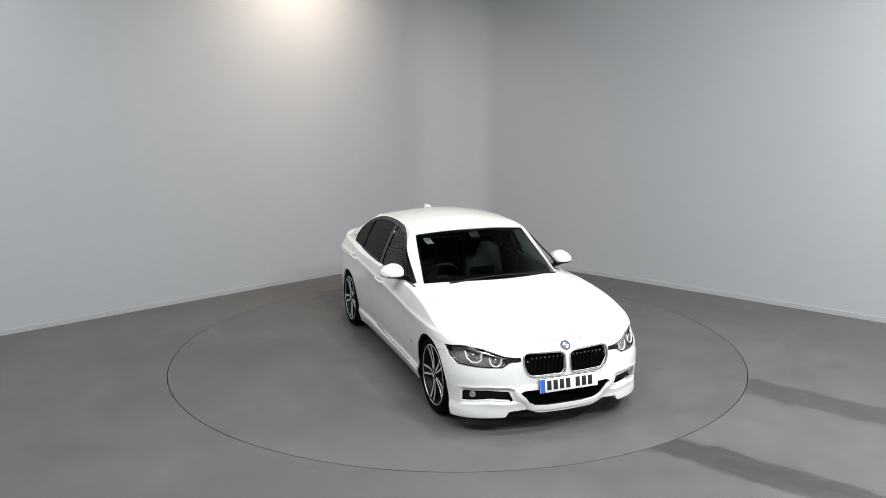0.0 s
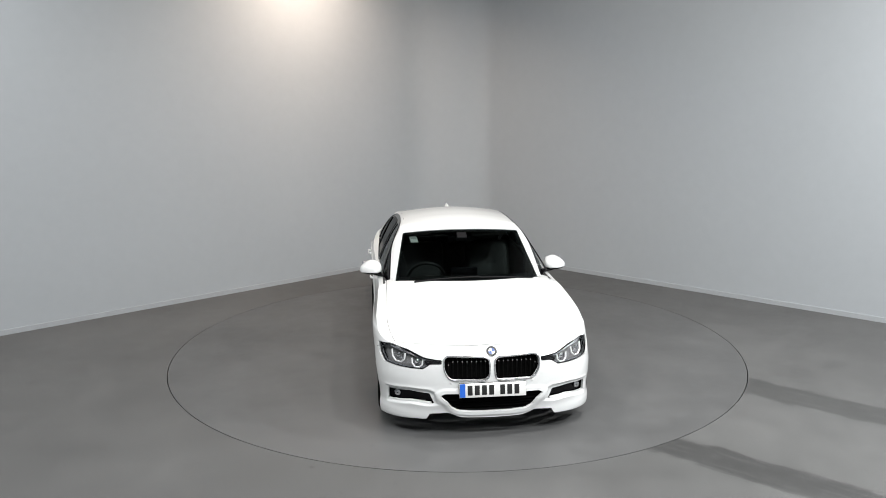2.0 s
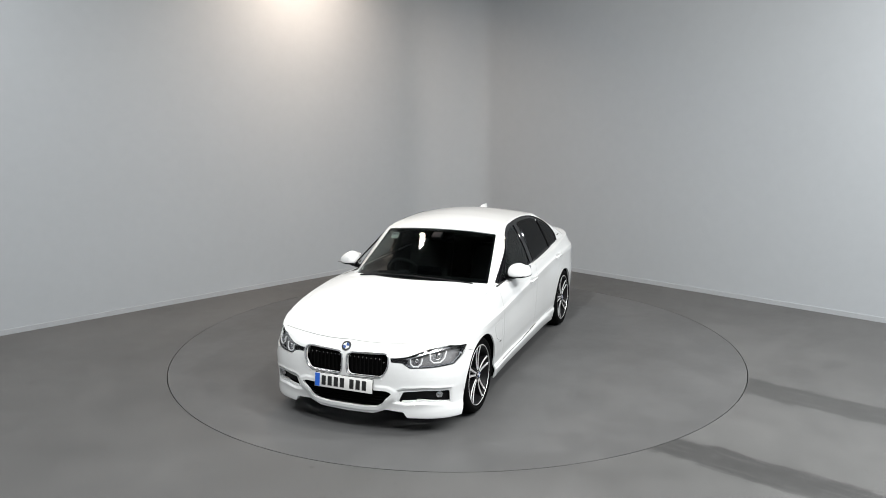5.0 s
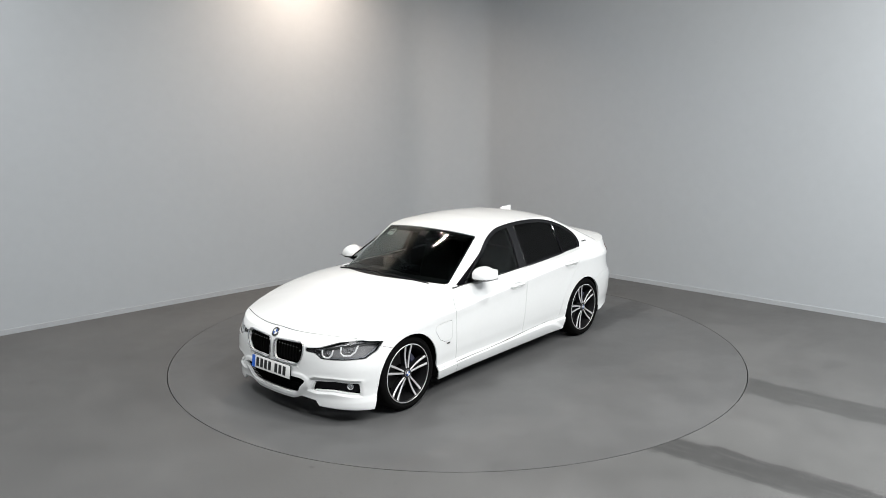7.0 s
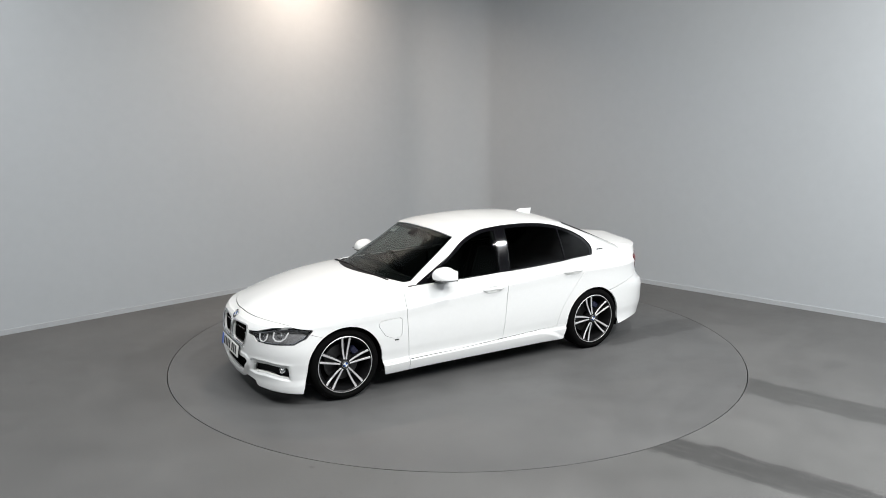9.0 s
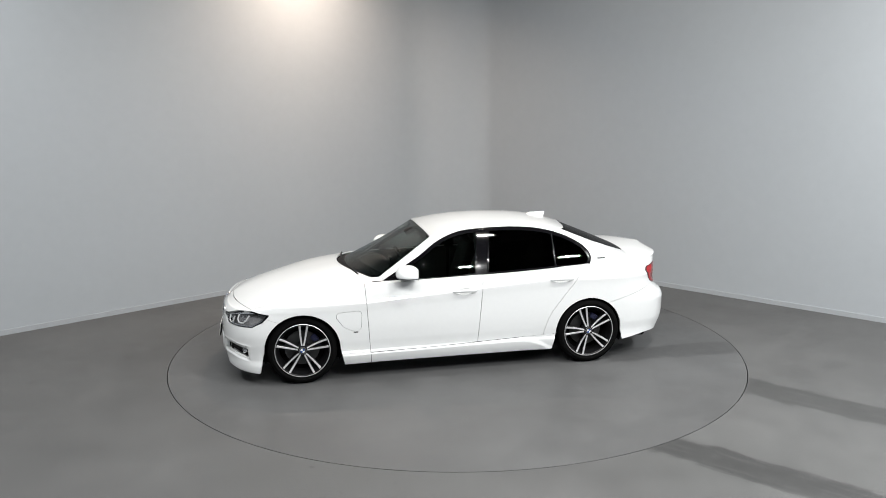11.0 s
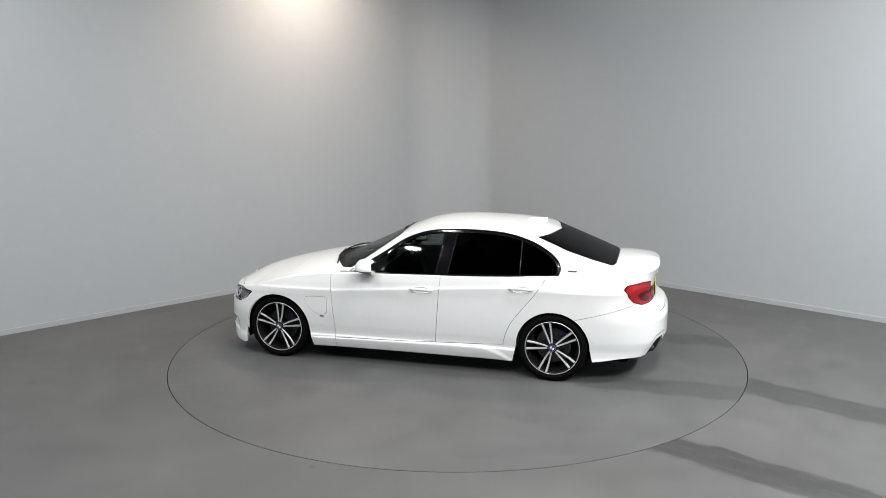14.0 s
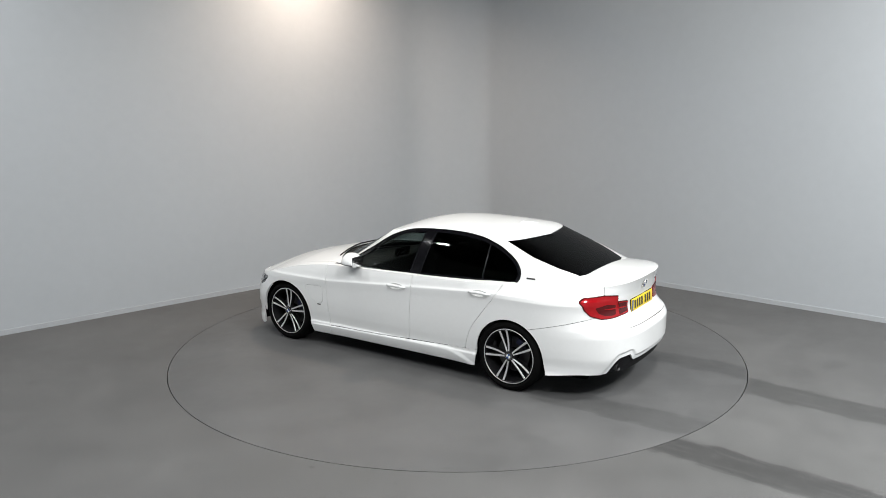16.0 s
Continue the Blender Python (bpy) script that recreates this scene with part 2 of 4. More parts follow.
def ground_material(name, colour, rough, strips, speckle, blotch):
    """Painted concrete with blotches, light and dark specks and worn tyre marks.
    strips: (direction x, direction y, offset across, half width, start along, strength)."""
    m = bpy.data.materials.new(name)
    m.use_nodes = True
    nt = m.node_tree
    b = nt.nodes["Principled BSDF"]
    co = nt.nodes.new("ShaderNodeTexCoord")
    xyz = nt.nodes.new("ShaderNodeSeparateXYZ")
    nt.links.new(co.outputs["Object"], xyz.inputs[0])
    X, Y = xyz.outputs[0], xyz.outputs[1]

    def noise_at(scale, detail=5, rough_=0.55):
        n = nt.nodes.new("ShaderNodeTexNoise")
        n.inputs["Scale"].default_value, n.inputs["Detail"].default_value, n.inputs["Roughness"].default_value = scale, detail, rough_
        nt.links.new(co.outputs["Object"], n.inputs["Vector"])
        return n.outputs["Fac"]

    def ramp(v, a, b_, lo, hi):
        n = nt.nodes.new("ShaderNodeMapRange")
        n.interpolation_type = "SMOOTHSTEP"
        for key, val in (("From Min", a), ("From Max", b_), ("To Min", lo), ("To Max", hi)):
            n.inputs[key].default_value = val
        nt.links.new(v, n.inputs["Value"])
        return n.outputs[0]
    big, mid, fine, dots, wob = noise_at(0.55), noise_at(3.2, 8, 0.65), noise_at(105, 3, 0.7), noise_at(26, 3, 0.7), noise_at(2.2, 6, 0.6)
    val = node(nt, "MULTIPLY", ramp(big, 0.3, 0.7, 1 - blotch, 1 + blotch), ramp(mid, 0.3, 0.7, 1 - 0.6 * blotch, 1 + 0.6 * blotch))
    val = node(nt, "MULTIPLY", val, ramp(fine, 0.35, 0.68, 1 - speckle, 1 + speckle))
    val = node(nt, "MULTIPLY", val, ramp(dots, 0.66, 0.70, 1.0, 1.0 - 0.9 * speckle))
    val = node(nt, "MULTIPLY", val, ramp(noise_at(60, 2, 0.6), 0.60, 0.70, 1.0, 1.0 + 1.1 * speckle))
    val = node(nt, "MULTIPLY", val, ramp(noise_at(8, 2, 0.5), 0.71, 0.75, 1.0, 1.0 - speckle))
    scratch = noise_at(7, 4, 0.7)
    for dx, dy, off, half, start, strength in strips:
        across = node(nt, "ABSOLUTE", node(nt, "SUBTRACT", node(nt, "ADD", node(nt, "MULTIPLY", X, -dy), node(nt, "MULTIPLY", Y, dx)), off))
        along = node(nt, "ADD", node(nt, "MULTIPLY", X, dx), node(nt, "MULTIPLY", Y, dy))
        lie = nt.nodes.new("ShaderNodeCombineXYZ")
        nt.links.new(along, lie.inputs[0])
        nt.links.new(node(nt, "MULTIPLY", across, 22.0), lie.inputs[1])
        streak = nt.nodes.new("ShaderNodeTexNoise")
        streak.inputs["Scale"].default_value, streak.inputs["Detail"].default_value = 1.6, 6
        nt.links.new(lie.outputs[0], streak.inputs["Vector"])
        across = node(nt, "ADD", across, node(nt, "ADD", node(nt, "MULTIPLY", node(nt, "SUBTRACT", wob, 0.5), 0.24), node(nt, "MULTIPLY", node(nt, "SUBTRACT", streak.outputs["Fac"], 0.5), 0.16)))
        mask = node(nt, "MULTIPLY", ramp(across, half - 0.03, half + 0.03, 1.0, 0.0), ramp(along, start, start + 0.1, 0.0, 1.0))
        mask = node(nt, "MULTIPLY", mask, node(nt, "MULTIPLY", ramp(scratch, 0.25, 0.5, 0.7, 1.0), ramp(streak.outputs["Fac"], 0.35, 0.5, 0.75, 1.0)))
        val = node(nt, "MULTIPLY", val, node(nt, "SUBTRACT", 1.0, node(nt, "MULTIPLY", mask, strength)))
    mul = nt.nodes.new("ShaderNodeVectorMath")
    mul.operation = "SCALE"
    mul.inputs[0].default_value = colour
    nt.links.new(val, mul.inputs["Scale"])
    nt.links.new(mul.outputs[0], b.inputs["Base Color"])
    nt.links.new(ramp(mid, 0.3, 0.7, rough - 0.07, rough + 0.07), b.inputs["Roughness"])
    b.inputs["Specular IOR Level"].default_value = 0.35
    bp = nt.nodes.new("ShaderNodeBump")
    bp.inputs["Strength"].default_value, bp.inputs["Distance"].default_value = 0.04, 0.001
    nt.links.new(fine, bp.inputs["Height"])
    nt.links.new(bp.outputs[0], b.inputs["Normal"])
    return m


WALL = material("grey_wall_paint", (0.362, 0.385, 0.404), 0.7, vary=0.025, scale=0.9, bump=0.05, bump_scale=90)
SKIRTING = material("skirting_paint", (0.345, 0.363, 0.378), 0.6, vary=0.05, scale=4)
FLOOR = ground_material("grey_floor_paint", (0.089, 0.0895, 0.0885), 0.6, [(0.77, -0.635, -0.935, 0.18, 0.5, 0.52), (0.77, -0.635, 0.685, 0.20, 0.5, 0.40)], 0.34, 0.12)
TABLE = ground_material("turntable_paint", (0.0875, 0.0885, 0.0885), 0.5, [(-1.0, 0.0, -0.78, 0.18, 1.35, 0.27), (-1.0, 0.0, 0.78, 0.18, 1.35, 0.27)], 0.12, 0.13)
BEND_L, BEND_R = CORNER_L + LEFT_DIR * 0.30, CORNER_R + RIGHT_DIR * 0.22
wall("wall_left", BEND_L, FAR_L, WALL, label="smooth light grey painted studio wall")


def corner_wall():
    """The narrow wall across the corner, bent softly into the walls on either side."""
    def bend(p, c, q, n=14):
        return [p.lerp(c, k / n).lerp(c.lerp(q, k / n), k / n) for k in range(n + 1)]
    line = bend(BEND_L, CORNER_L, CORNER_L.lerp(CORNER_R, 0.28)) + bend(CORNER_L.lerp(CORNER_R, 0.72), CORNER_R, BEND_R)
    back = Vector((0.05, 0.25, 0))
    V, F, n = [], [], len(line)
    for z in (0, CEILING):
        V += [p + Vector((0, 0, z)) for p in line] + [p + back + Vector((0, 0, z)) for p in line]
    for i in range(n - 1):
        F += [(i + 1, i, 2 * n + i, 2 * n + i + 1), (n + i, n + i + 1, 3 * n + i + 1, 3 * n + i)]
    return tagged(mesh_object("wall_corner", V, F, WALL, angle=40), "narrow grey wall panel across the studio corner", "wall", kind="structure")


corner_wall()
wall("wall_right", FAR_R, BEND_R, WALL, label="smooth light grey painted studio wall")
for a, b in ((BEND_L, FAR_L), (FAR_R, BEND_R)):
    d = (b - a).normalized()
    side_in = Vector((-d.y, d.x, 0)) * 0.012
    board = wall("baseboard", a + side_in, b + side_in, SKIRTING, 0.06, 0.0119, "low pale grey skirting along the wall")
    board["category"] = "skirting"
BACK_L, BACK_R = Vector((FAR_L.x, -11.5, 0)), Vector((FAR_R.x, -11.5, 0))
wall("wall_back_left", FAR_L, BACK_L, WALL, label="plain grey studio wall")
wall("wall_back", BACK_L, BACK_R, WALL, label="plain grey studio wall")
wall("wall_back_right", BACK_R, FAR_R, WALL, label="plain grey studio wall")
TABLE_R = 2.976
AXIS = Vector((-0.004, -0.026, 0))


def disc_floor():
    """The studio floor with a round pit for the turntable."""
    bm = bmesh.new()
    n = 160
    ring = [bm.verts.new((AXIS.x + (TABLE_R + 0.005) * math.cos(2 * math.pi * i / n), AXIS.y + (TABLE_R + 0.005) * math.sin(2 * math.pi * i / n), 0)) for i in range(n)]
    low = [bm.verts.new((v.co.x, v.co.y, -0.12)) for v in ring]
    far = [bm.verts.new((16 * math.cos(2 * math.pi * i / n), 16 * math.sin(2 * math.pi * i / n), 0)) for i in range(n)]
    for i in range(n):
        j = (i + 1) % n
        bm.faces.new((ring[i], far[i], far[j], ring[j]))
        bm.faces.new((ring[j], low[j], low[i], ring[i]))
    bm.faces.new(low[::-1])
    return tagged(part("floor", bm, FLOOR, smooth=False), "grey painted concrete studio floor with tyre marks", "floor", kind="structure")


disc_floor()
# Unseen ceiling; its dark tone is chosen to cut bounced light and windscreen reflections.
ceil = part("ceiling", box((24, 24, 0.2), (0, -3, CEILING + 0.1)), material("ceiling_paint", (0.05, 0.05, 0.05), 0.8, vary=0.05, scale=2), smooth=False)
tagged(ceil, "unseen dark grey ceiling that cuts bounced light", "ceiling", kind="structure")

LAMP_BODY = material("lamp_housing_grey", (0.22, 0.22, 0.22), 0.5, vary=0.08, scale=20)


def ceiling_lamp(place, radius):
    """An unseen, added bell-shaped high-bay fitting round its light, hung on a rod."""
    hang = new("ceiling_lamp")
    tagged(hang, "unseen grey bell-shaped fitting added round a studio light", "lamp", "studio ceiling lamps")
    hang.location = place
    part("shade", lathe([(radius + 0.03, -0.02), (radius + 0.05, -0.02), (radius * 0.6, 0.16), (0.07, 0.20), (0.07, 0.18), (radius * 0.55, 0.14)], 40, "Z"), LAMP_BODY, hang)
    top = CEILING - place[2]
    part("rod", tube([(0, 0, 0.19), (0, 0, top)], 0.012, 8), LAMP_BODY, hang)


for lx, ly, power in TABLE_FILL_LAMPS:
    ceiling_lamp((lx, ly, LAMP_Z), 0.20)
for lx, ly, power in HALL_LAMPS:
    ceiling_lamp((lx, ly, HALL_Z), 0.19)
ceiling_lamp(WALL_LAMP, 0.1)

turntable = new("turntable")
tagged(turntable, "round grey car turntable set flush in the floor", "turntable")
deck_bm = lathe([(0.02, 0.0), (TABLE_R - 0.0311, 0.0), (TABLE_R - 0.0311, -0.1), (0.02, -0.1)], 192, "Z")
part("turntable_deck", deck_bm, TABLE, turntable)
rim_bm = lathe([(TABLE_R - 0.031, 0.0), (TABLE_R - 0.003, 0.0), (TABLE_R - 0.003, -0.1), (TABLE_R - 0.031, -0.1)], 192, "Z")
part("turntable_rim", rim_bm, TABLE, turntable)

# ---------------- the car ----------------
car = new("car")
tagged(car, "white four-door saloon car parked on the grey turntable", "car")
WHEEL_F, WHEEL_R, AXLE = 1.425, -1.406, 0.325

# lower body: half widths, end profiles and edge heights
lo_w = curve((0.10, 0.82), (0.17, 0.862), (0.25, 0.882), (0.272, 0.884), (0.29, 0.872), (0.40, 0.886), (0.55, 0.897), (0.70, 0.900), (0.79, 0.905), (0.812, 0.894), (0.87, 0.880), (0.95, 0.855), (1.06, 0.80))
lo_wx = curve((-2.3, 0.985), (-1.4, 1.005), (-0.6, 0.985), (0.5, 0.982), (1.4, 1.012), (1.8, 1.015), (2.2, 1.0))


def lo_width(x, z):
    """Half width at (x, z); the side crease climbs towards the tail, the front wing narrows upwards."""
    plain = np.clip((np.abs(x) - 1.05) / 0.6, 0, 1)
    z = z * (1 - plain) + np.maximum(z, 0.30 + 0.25 * (z - 0.30)) * plain
    lift = np.clip(-0.07 * (x - 0.2), -0.04, 0.10) * np.clip((z - 0.45) / 0.3, 0, 1)
    rear = 0.05 * np.clip((-0.9 - x) / 0.8, 0, 1) * np.clip((z - 0.86) / 0.14, 0, 1)
    return lo_w(z - lift) * lo_wx(x) - rear - 0.028 * np.clip((x - 0.9) / 0.7, 0, 1) * np.clip((z - 0.70) / 0.16, 0, 1)


lo_front = curve((0.10, 2.12), (0.16, 2.165), (0.22, 2.17), (0.32, 2.19), (0.42, 2.185), (0.55, 2.18), (0.64, 2.165), (0.70, 2.12), (0.75, 2.05))
lo_rear = curve((0.15, -2.34), (0.25, -2.40), (0.40, -2.445), (0.57, -2.445), (0.63, -2.42), (0.67, -2.37), (0.74, -2.315), (0.82, -2.30), (0.90, -2.31), (0.97, -2.328), (1.04, -2.352))
lo_top = curve((-2.45, 1.035), (-2.2, 1.02), (-1.9, 1.0), (-1.35, 0.985), (-0.9, 0.958), (0, 0.935), (0.8, 0.915), (1.2, 0.87), (1.5, 0.80), (1.78, 0.725), (2.0, 0.70), (2.2, 0.69))
lo_bot = curve((-2.45, 0.21), (-2.3, 0.25), (-2.1, 0.25), (-1.75, 0.212), (-1.0, 0.165), (1.0, 0.16), (1.70, 0.112), (2.0, 0.10), (2.2, 0.10))
lo_mid = curve((-2.385, 1.045), (-2.3, 1.066), (-2.1, 1.075), (-1.8, 1.075), (-1.0, 1.03), (0.3, 1.03), (0.7, 1.025), (0.95, 1.005), (1.26, 0.96), (1.63, 0.885), (1.88, 0.815), (2.05, 0.745), (2.12, 0.705))

lo_x0 = curve((0.1, 1.56), (0.45, 1.52), (0.60, 1.40), (0.70, 1.31), (0.9, 1.30))

# greenhouse
up_w = curve((0.86, 0.845), (0.95, 0.808), (1.05, 0.765), (1.15, 0.715), (1.25, 0.660), (1.32, 0.612), (1.38, 0.56))
up_wx = curve((-2.2, 1.0), (-1.4, 1.0), (-0.4, 1.01), (0.6, 1.0))
up_front = curve((0.86, 1.21), (0.985, 0.94), (1.10, 0.682), (1.20, 0.462), (1.29, 0.27), (1.34, 0.168), (1.40, 0.04))
up_rear = curve((0.86, -2.45), (1.00, -2.13), (1.075, -1.95), (1.20, -1.655), (1.28, -1.46), (1.33, -1.33), (1.40, -1.12))
up_x0 = curve((0.86, 0.32), (0.945, 0.28), (1.306, 0.10), (1.4, 0.0))
up_x1 = curve((0.86, -2.05), (1.07, -1.64), (1.315, -1.144), (1.4, -1.0))
up_top = curve((-1.4, 1.305), (-1.2, 1.335), (-0.9, 1.362), (-0.5, 1.375), (-0.1, 1.355), (0.1, 1.318), (0.3, 1.30))
up_mid = curve((-1.45, 1.30), (-1.33, 1.335), (-1.1, 1.396), (-0.8, 1.431), (-0.5, 1.440), (-0.25, 1.430), (0.0, 1.391), (0.2, 1.33), (0.3, 1.31))


def build_half(width, front, rear, x0f, x0r, nf, nr, top, bot, mid, ns, nv, nq, crown):
    """The left half of a rounded body: rings from rear centre round the side to front centre, then a crowned deck."""
    k = ns // 5
    u = np.concatenate([np.linspace(-2, -1, k, endpoint=False), np.linspace(-1, 1, ns - 2 * k, endpoint=False), np.linspace(1, 2, k + 1)])

    def place(z):
        xf, xr, a, b = front(z), rear(z), x0f(z), x0r(z)
        x = np.where(np.abs(u) <= 1, b + (a - b) * (u + 1) / 2, 0)
        c = np.clip(np.abs(u) - 1, 0, 1) * math.pi / 2
        n = np.where(u > 0, nf, nr)
        sx, sy = np.sin(c) ** (2 / n), np.maximum(np.cos(c), 0) ** (2 / n)
        x = np.where(u > 1, a + (xf - a) * sx, np.where(u < -1, b + (xr - b) * sx, x))
        y = width(x, z) * np.where(np.abs(u) > 1, sy, 1)
        y[0] = y[-1] = 0
        return x, y
    rows = []
    for v in np.linspace(0, 1, nv + 1):
        z = np.full(len(u), 0.6)
        for _ in range(25):
            x, y = place(z)
            z = 0.4 * z + 0.6 * (bot(x) + v * (top(x) - bot(x)))
        x, y = place(z)
        rows.append(np.stack([x, y, z], 1))
    edge = rows[-1]
    inner = edge[:, 0].copy()
    xa, xb = edge[k, 0], edge[-k - 1, 0]
    reach_f, reach_r = edge[-1, 0] - xb, edge[0, 0] - xa
    inner[-k - 1:] = xb + np.linspace(0, 1, k + 1) * reach_f * 0.97
    inner[:k + 1] = xa + np.linspace(1, 0, k + 1) * reach_r * 0.97
    for q in np.linspace(0, 1, nq + 1)[1:]:
        x = edge[:, 0] * (1 - q) + inner * q
        y = edge[:, 1] * (1 - q)
        z = edge[:, 2] + (np.maximum(mid(x), edge[:, 2]) - edge[:, 2]) * (1 - (1 - q) ** crown)
        rows.append(np.stack([x, y, z], 1))
    m = len(u)
    V = np.concatenate(rows)
    F = []
    for j in range(len(rows) - 1):
        for i in range(m - 1):
            a = j * m + i
            F.append((a, a + m, a + m + 1, a + 1))
    return join((V, F))


constant = lambda c: (lambda z: np.full(np.shape(z), c))
LOW = build_half(lo_width, lo_front, lo_rear, lo_x0, constant(-1.55), 2.8, 3.0, lo_top, lo_bot, lo_mid, 440, 124, 40, 2.2)
UP = build_half(lambda x, z: up_w(z) * up_wx(x), up_front, up_rear, up_x0, up_x1, 2.0, 2.0, up_top, constant(0.88), up_mid, 200, 40, 22, 2.0)

GAP = 0.0023


# where a cut or an insert lies on the body
def low_x(y, z):
    """How far forward the nose stands at (y, z)."""
    y, z = abs(y), float(z)
    x, a = 2.0, float(lo_x0(z))
    for _ in range(12):
        k = max(0.0, 1 - (y / float(lo_width(x, z))) ** 2.8)
        x = a + (float(lo_front(z)) - a) * k ** (1 / 2.8)
    return x


def tail_x(y, z):
    y, z = abs(y), float(z)
    k = max(0.0, 1 - (y / (float(lo_w(z)) * 0.99)) ** 3.0)
    return -1.55 + (float(lo_rear(z)) + 1.55) * k ** (1 / 3.0)


def arch_edge(x, z, wx, r):
    """Round over the wheel, opening slightly towards the ground."""
    below = np.clip((AXLE - z) / 0.16, 0, 1.4)
    return np.where(z > AXLE, np.hypot(x - wx, z - AXLE) - r, np.abs(x - wx) - r - 0.036 * below)


arch = lambda x, z: np.minimum(arch_edge(x, z, WHEEL_F, 0.353), arch_edge(x, z, WHEEL_R, 0.345))
no_arch = lambda x, y, z: np.where(y > 0.5, -arch(x, z), -1.0)
hood_front = lambda y: 2.075 - 0.13 * (y / 0.60) ** 2
hood_rear = lambda y: 1.02 - 0.27 * (y / 0.7) ** 2 - 2.5 * np.clip(y - 0.70, 0, 0.08)
hood_side = lambda x: 0.768 + 0.022 * np.clip((x - 0.7) / 0.8, 0, 1) - 0.06 * np.clip((x - 1.5) / 0.4, 0, 1) ** 2
seam_a = lambda z: 0.80 + 0.06 * (z - 0.45)
seam_b = lambda z: -0.262 - 0.085 * np.maximum(z - 0.30, 0)
seam_c = curve((0.2, -0.92), (0.325, -0.934), (0.5, -0.99), (0.7, -1.13), (0.85, -1.25), (1.1, -1.40))
sill_top = lambda x: 0.263 + 0.012 * (0.8 - x) + 0.0105 * (0.8 - x) ** 2
sill_ridge = curve((-1.02, 0.150), (-0.983, 0.170), (-0.91, 0.212), (-0.843, 0.238), (-0.76, 0.260), (-0.66, 0.268), (0.3, 0.258), (1.1, 0.248))
bumper_f = polygon([(1.60, 0.60), (1.78, 0.66), (2.5, 0.66), (2.5, 0.0), (1.55, 0.0), (1.55, 0.5)])
bumper_r = lambda x, y, z: np.maximum(x + 1.60, z - (0.595 + 0.265 * np.clip(-1.55 - x, 0, 0.75)))
chin = curve((0, 0.166), (0.23, 0.174), (0.31, 0.200), (0.345, 0.213), (0.42, 0.207), (0.484, 0.200), (0.512, 0.156), (0.60, 0.150), (0.75, 0.138), (0.9, 0.126))
lamp_f = polygon([(0.390, 0.637), (0.43, 0.637), (0.515, 0.648), (0.648, 0.694), (0.768, 0.711), (0.868, 0.684), (0.862, 0.615), (0.828, 0.566), (0.73, 0.561), (0.64, 0.560), (0.537, 0.562), (0.478, 0.603), (0.394, 0.606)], 0.006)
kidney = polygon([(0.020, 0.652), (0.372, 0.666), (0.374, 0.560), (0.325, 0.484), (0.026, 0.480)], 0.040)
intake = polygon([(-0.365, 0.376), (0.365, 0.376), (0.408, 0.358), (0.350, 0.302), (0.318, 0.255), (0.27, 0.230), (0.15, 0.219), (-0.15, 0.219), (-0.27, 0.230), (-0.318, 0.255), (-0.350, 0.302), (-0.408, 0.358)], 0.008)
fog = polygon([(0.797, 0.357), (0.645, 0.378), (0.487, 0.368), (0.448, 0.284), (0.63, 0.296), (0.797, 0.262)], 0.006)
fog_field = polygon([(0.815, 0.385), (0.645, 0.408), (0.49, 0.404), (0.452, 0.385), (0.418, 0.275), (0.50, 0.262), (0.63, 0.272), (0.815, 0.240)], 0.006)
lamp_r = polygon([(0.796, 0.895), (0.770, 0.825), (0.735, 0.772), (0.655, 0.737), (0.54, 0.733), (0.315, 0.745), (0.305, 0.852), (0.47, 0.872), (0.475, 0.926), (0.623, 0.945), (0.757, 0.932)], 0.008)
diffuser = polygon([(0.70, 0.10), (0.60, 0.36), (0.57, 0.392), (0.45, 0.408), (0.40, 0.345), (-0.40, 0.345), (-0.45, 0.408), (-0.57, 0.392), (-0.60, 0.36), (-0.70, 0.10)], 0.008)
flap = polygon([(1.115, 0.675), (0.865, 0.682), (0.873, 0.502), (0.96, 0.496), (1.04, 0.535), (1.10, 0.62)], 0.035)
HANDLES = ((-0.13, 0.807), (-1.105, 0.872))
cups = lambda x, y, z: np.minimum(*[np.hypot((x - hx) / 3.2, z - hz) - 0.030 for hx, hz in HANDLES]) * np.where(y > 0.6, 1.0, 1.0) + np.where(y > 0.6, 0.0, 1.0)
pillar_hole = lambda x, y: np.maximum(np.maximum(x - 0.66, 0.20 - x), np.maximum(y - 0.80, 0.72 - y))
deck_hole = lambda x, y, z: np.minimum(pillar_hole(x, y), np.maximum(np.maximum(x - hood_rear(y) + 0.20, -1.70 - x), y - np.where((x < 0.45) & (x > -1.38), 0.80, 0.74)))
cowl_f = lambda x, y, z: np.maximum(np.maximum(x - hood_rear(y), hood_rear(y) - 0.22 - x), np.maximum(y - 0.70, 0.7 - z))
is_front = lambda f: (lambda x, y, z: np.where(x > 1.3, f(y, z), 1.0))
is_rear = lambda f: (lambda x, y, z: np.where(x < -1.7, f(y, z), 1.0))
neg = lambda f, g=GAP: (lambda x, y, z: g - f(x, y, z))
ins = lambda f, g=GAP: (lambda x, y, z: f(x, y, z) + g)
hood_f = lambda x, y, z: np.maximum(np.maximum(x - hood_front(y), y - hood_side(x)), np.maximum(hood_rear(y) - x, 0.62 - z)) + 0.0012
boot_f = lambda x, y, z: np.maximum(np.maximum(x + 1.72, 0.64 - z), y - np.where(z > 0.90, 0.62, 0.47))
front_f = lambda x, y, z: np.where(x > 1.3, np.minimum(bumper_f(x, z), np.maximum(hood_front(y) - x, y - 0.74)), 1.0)
lamps, tails, diff = is_front(lamp_f), is_rear(lamp_r), is_rear(diffuser)
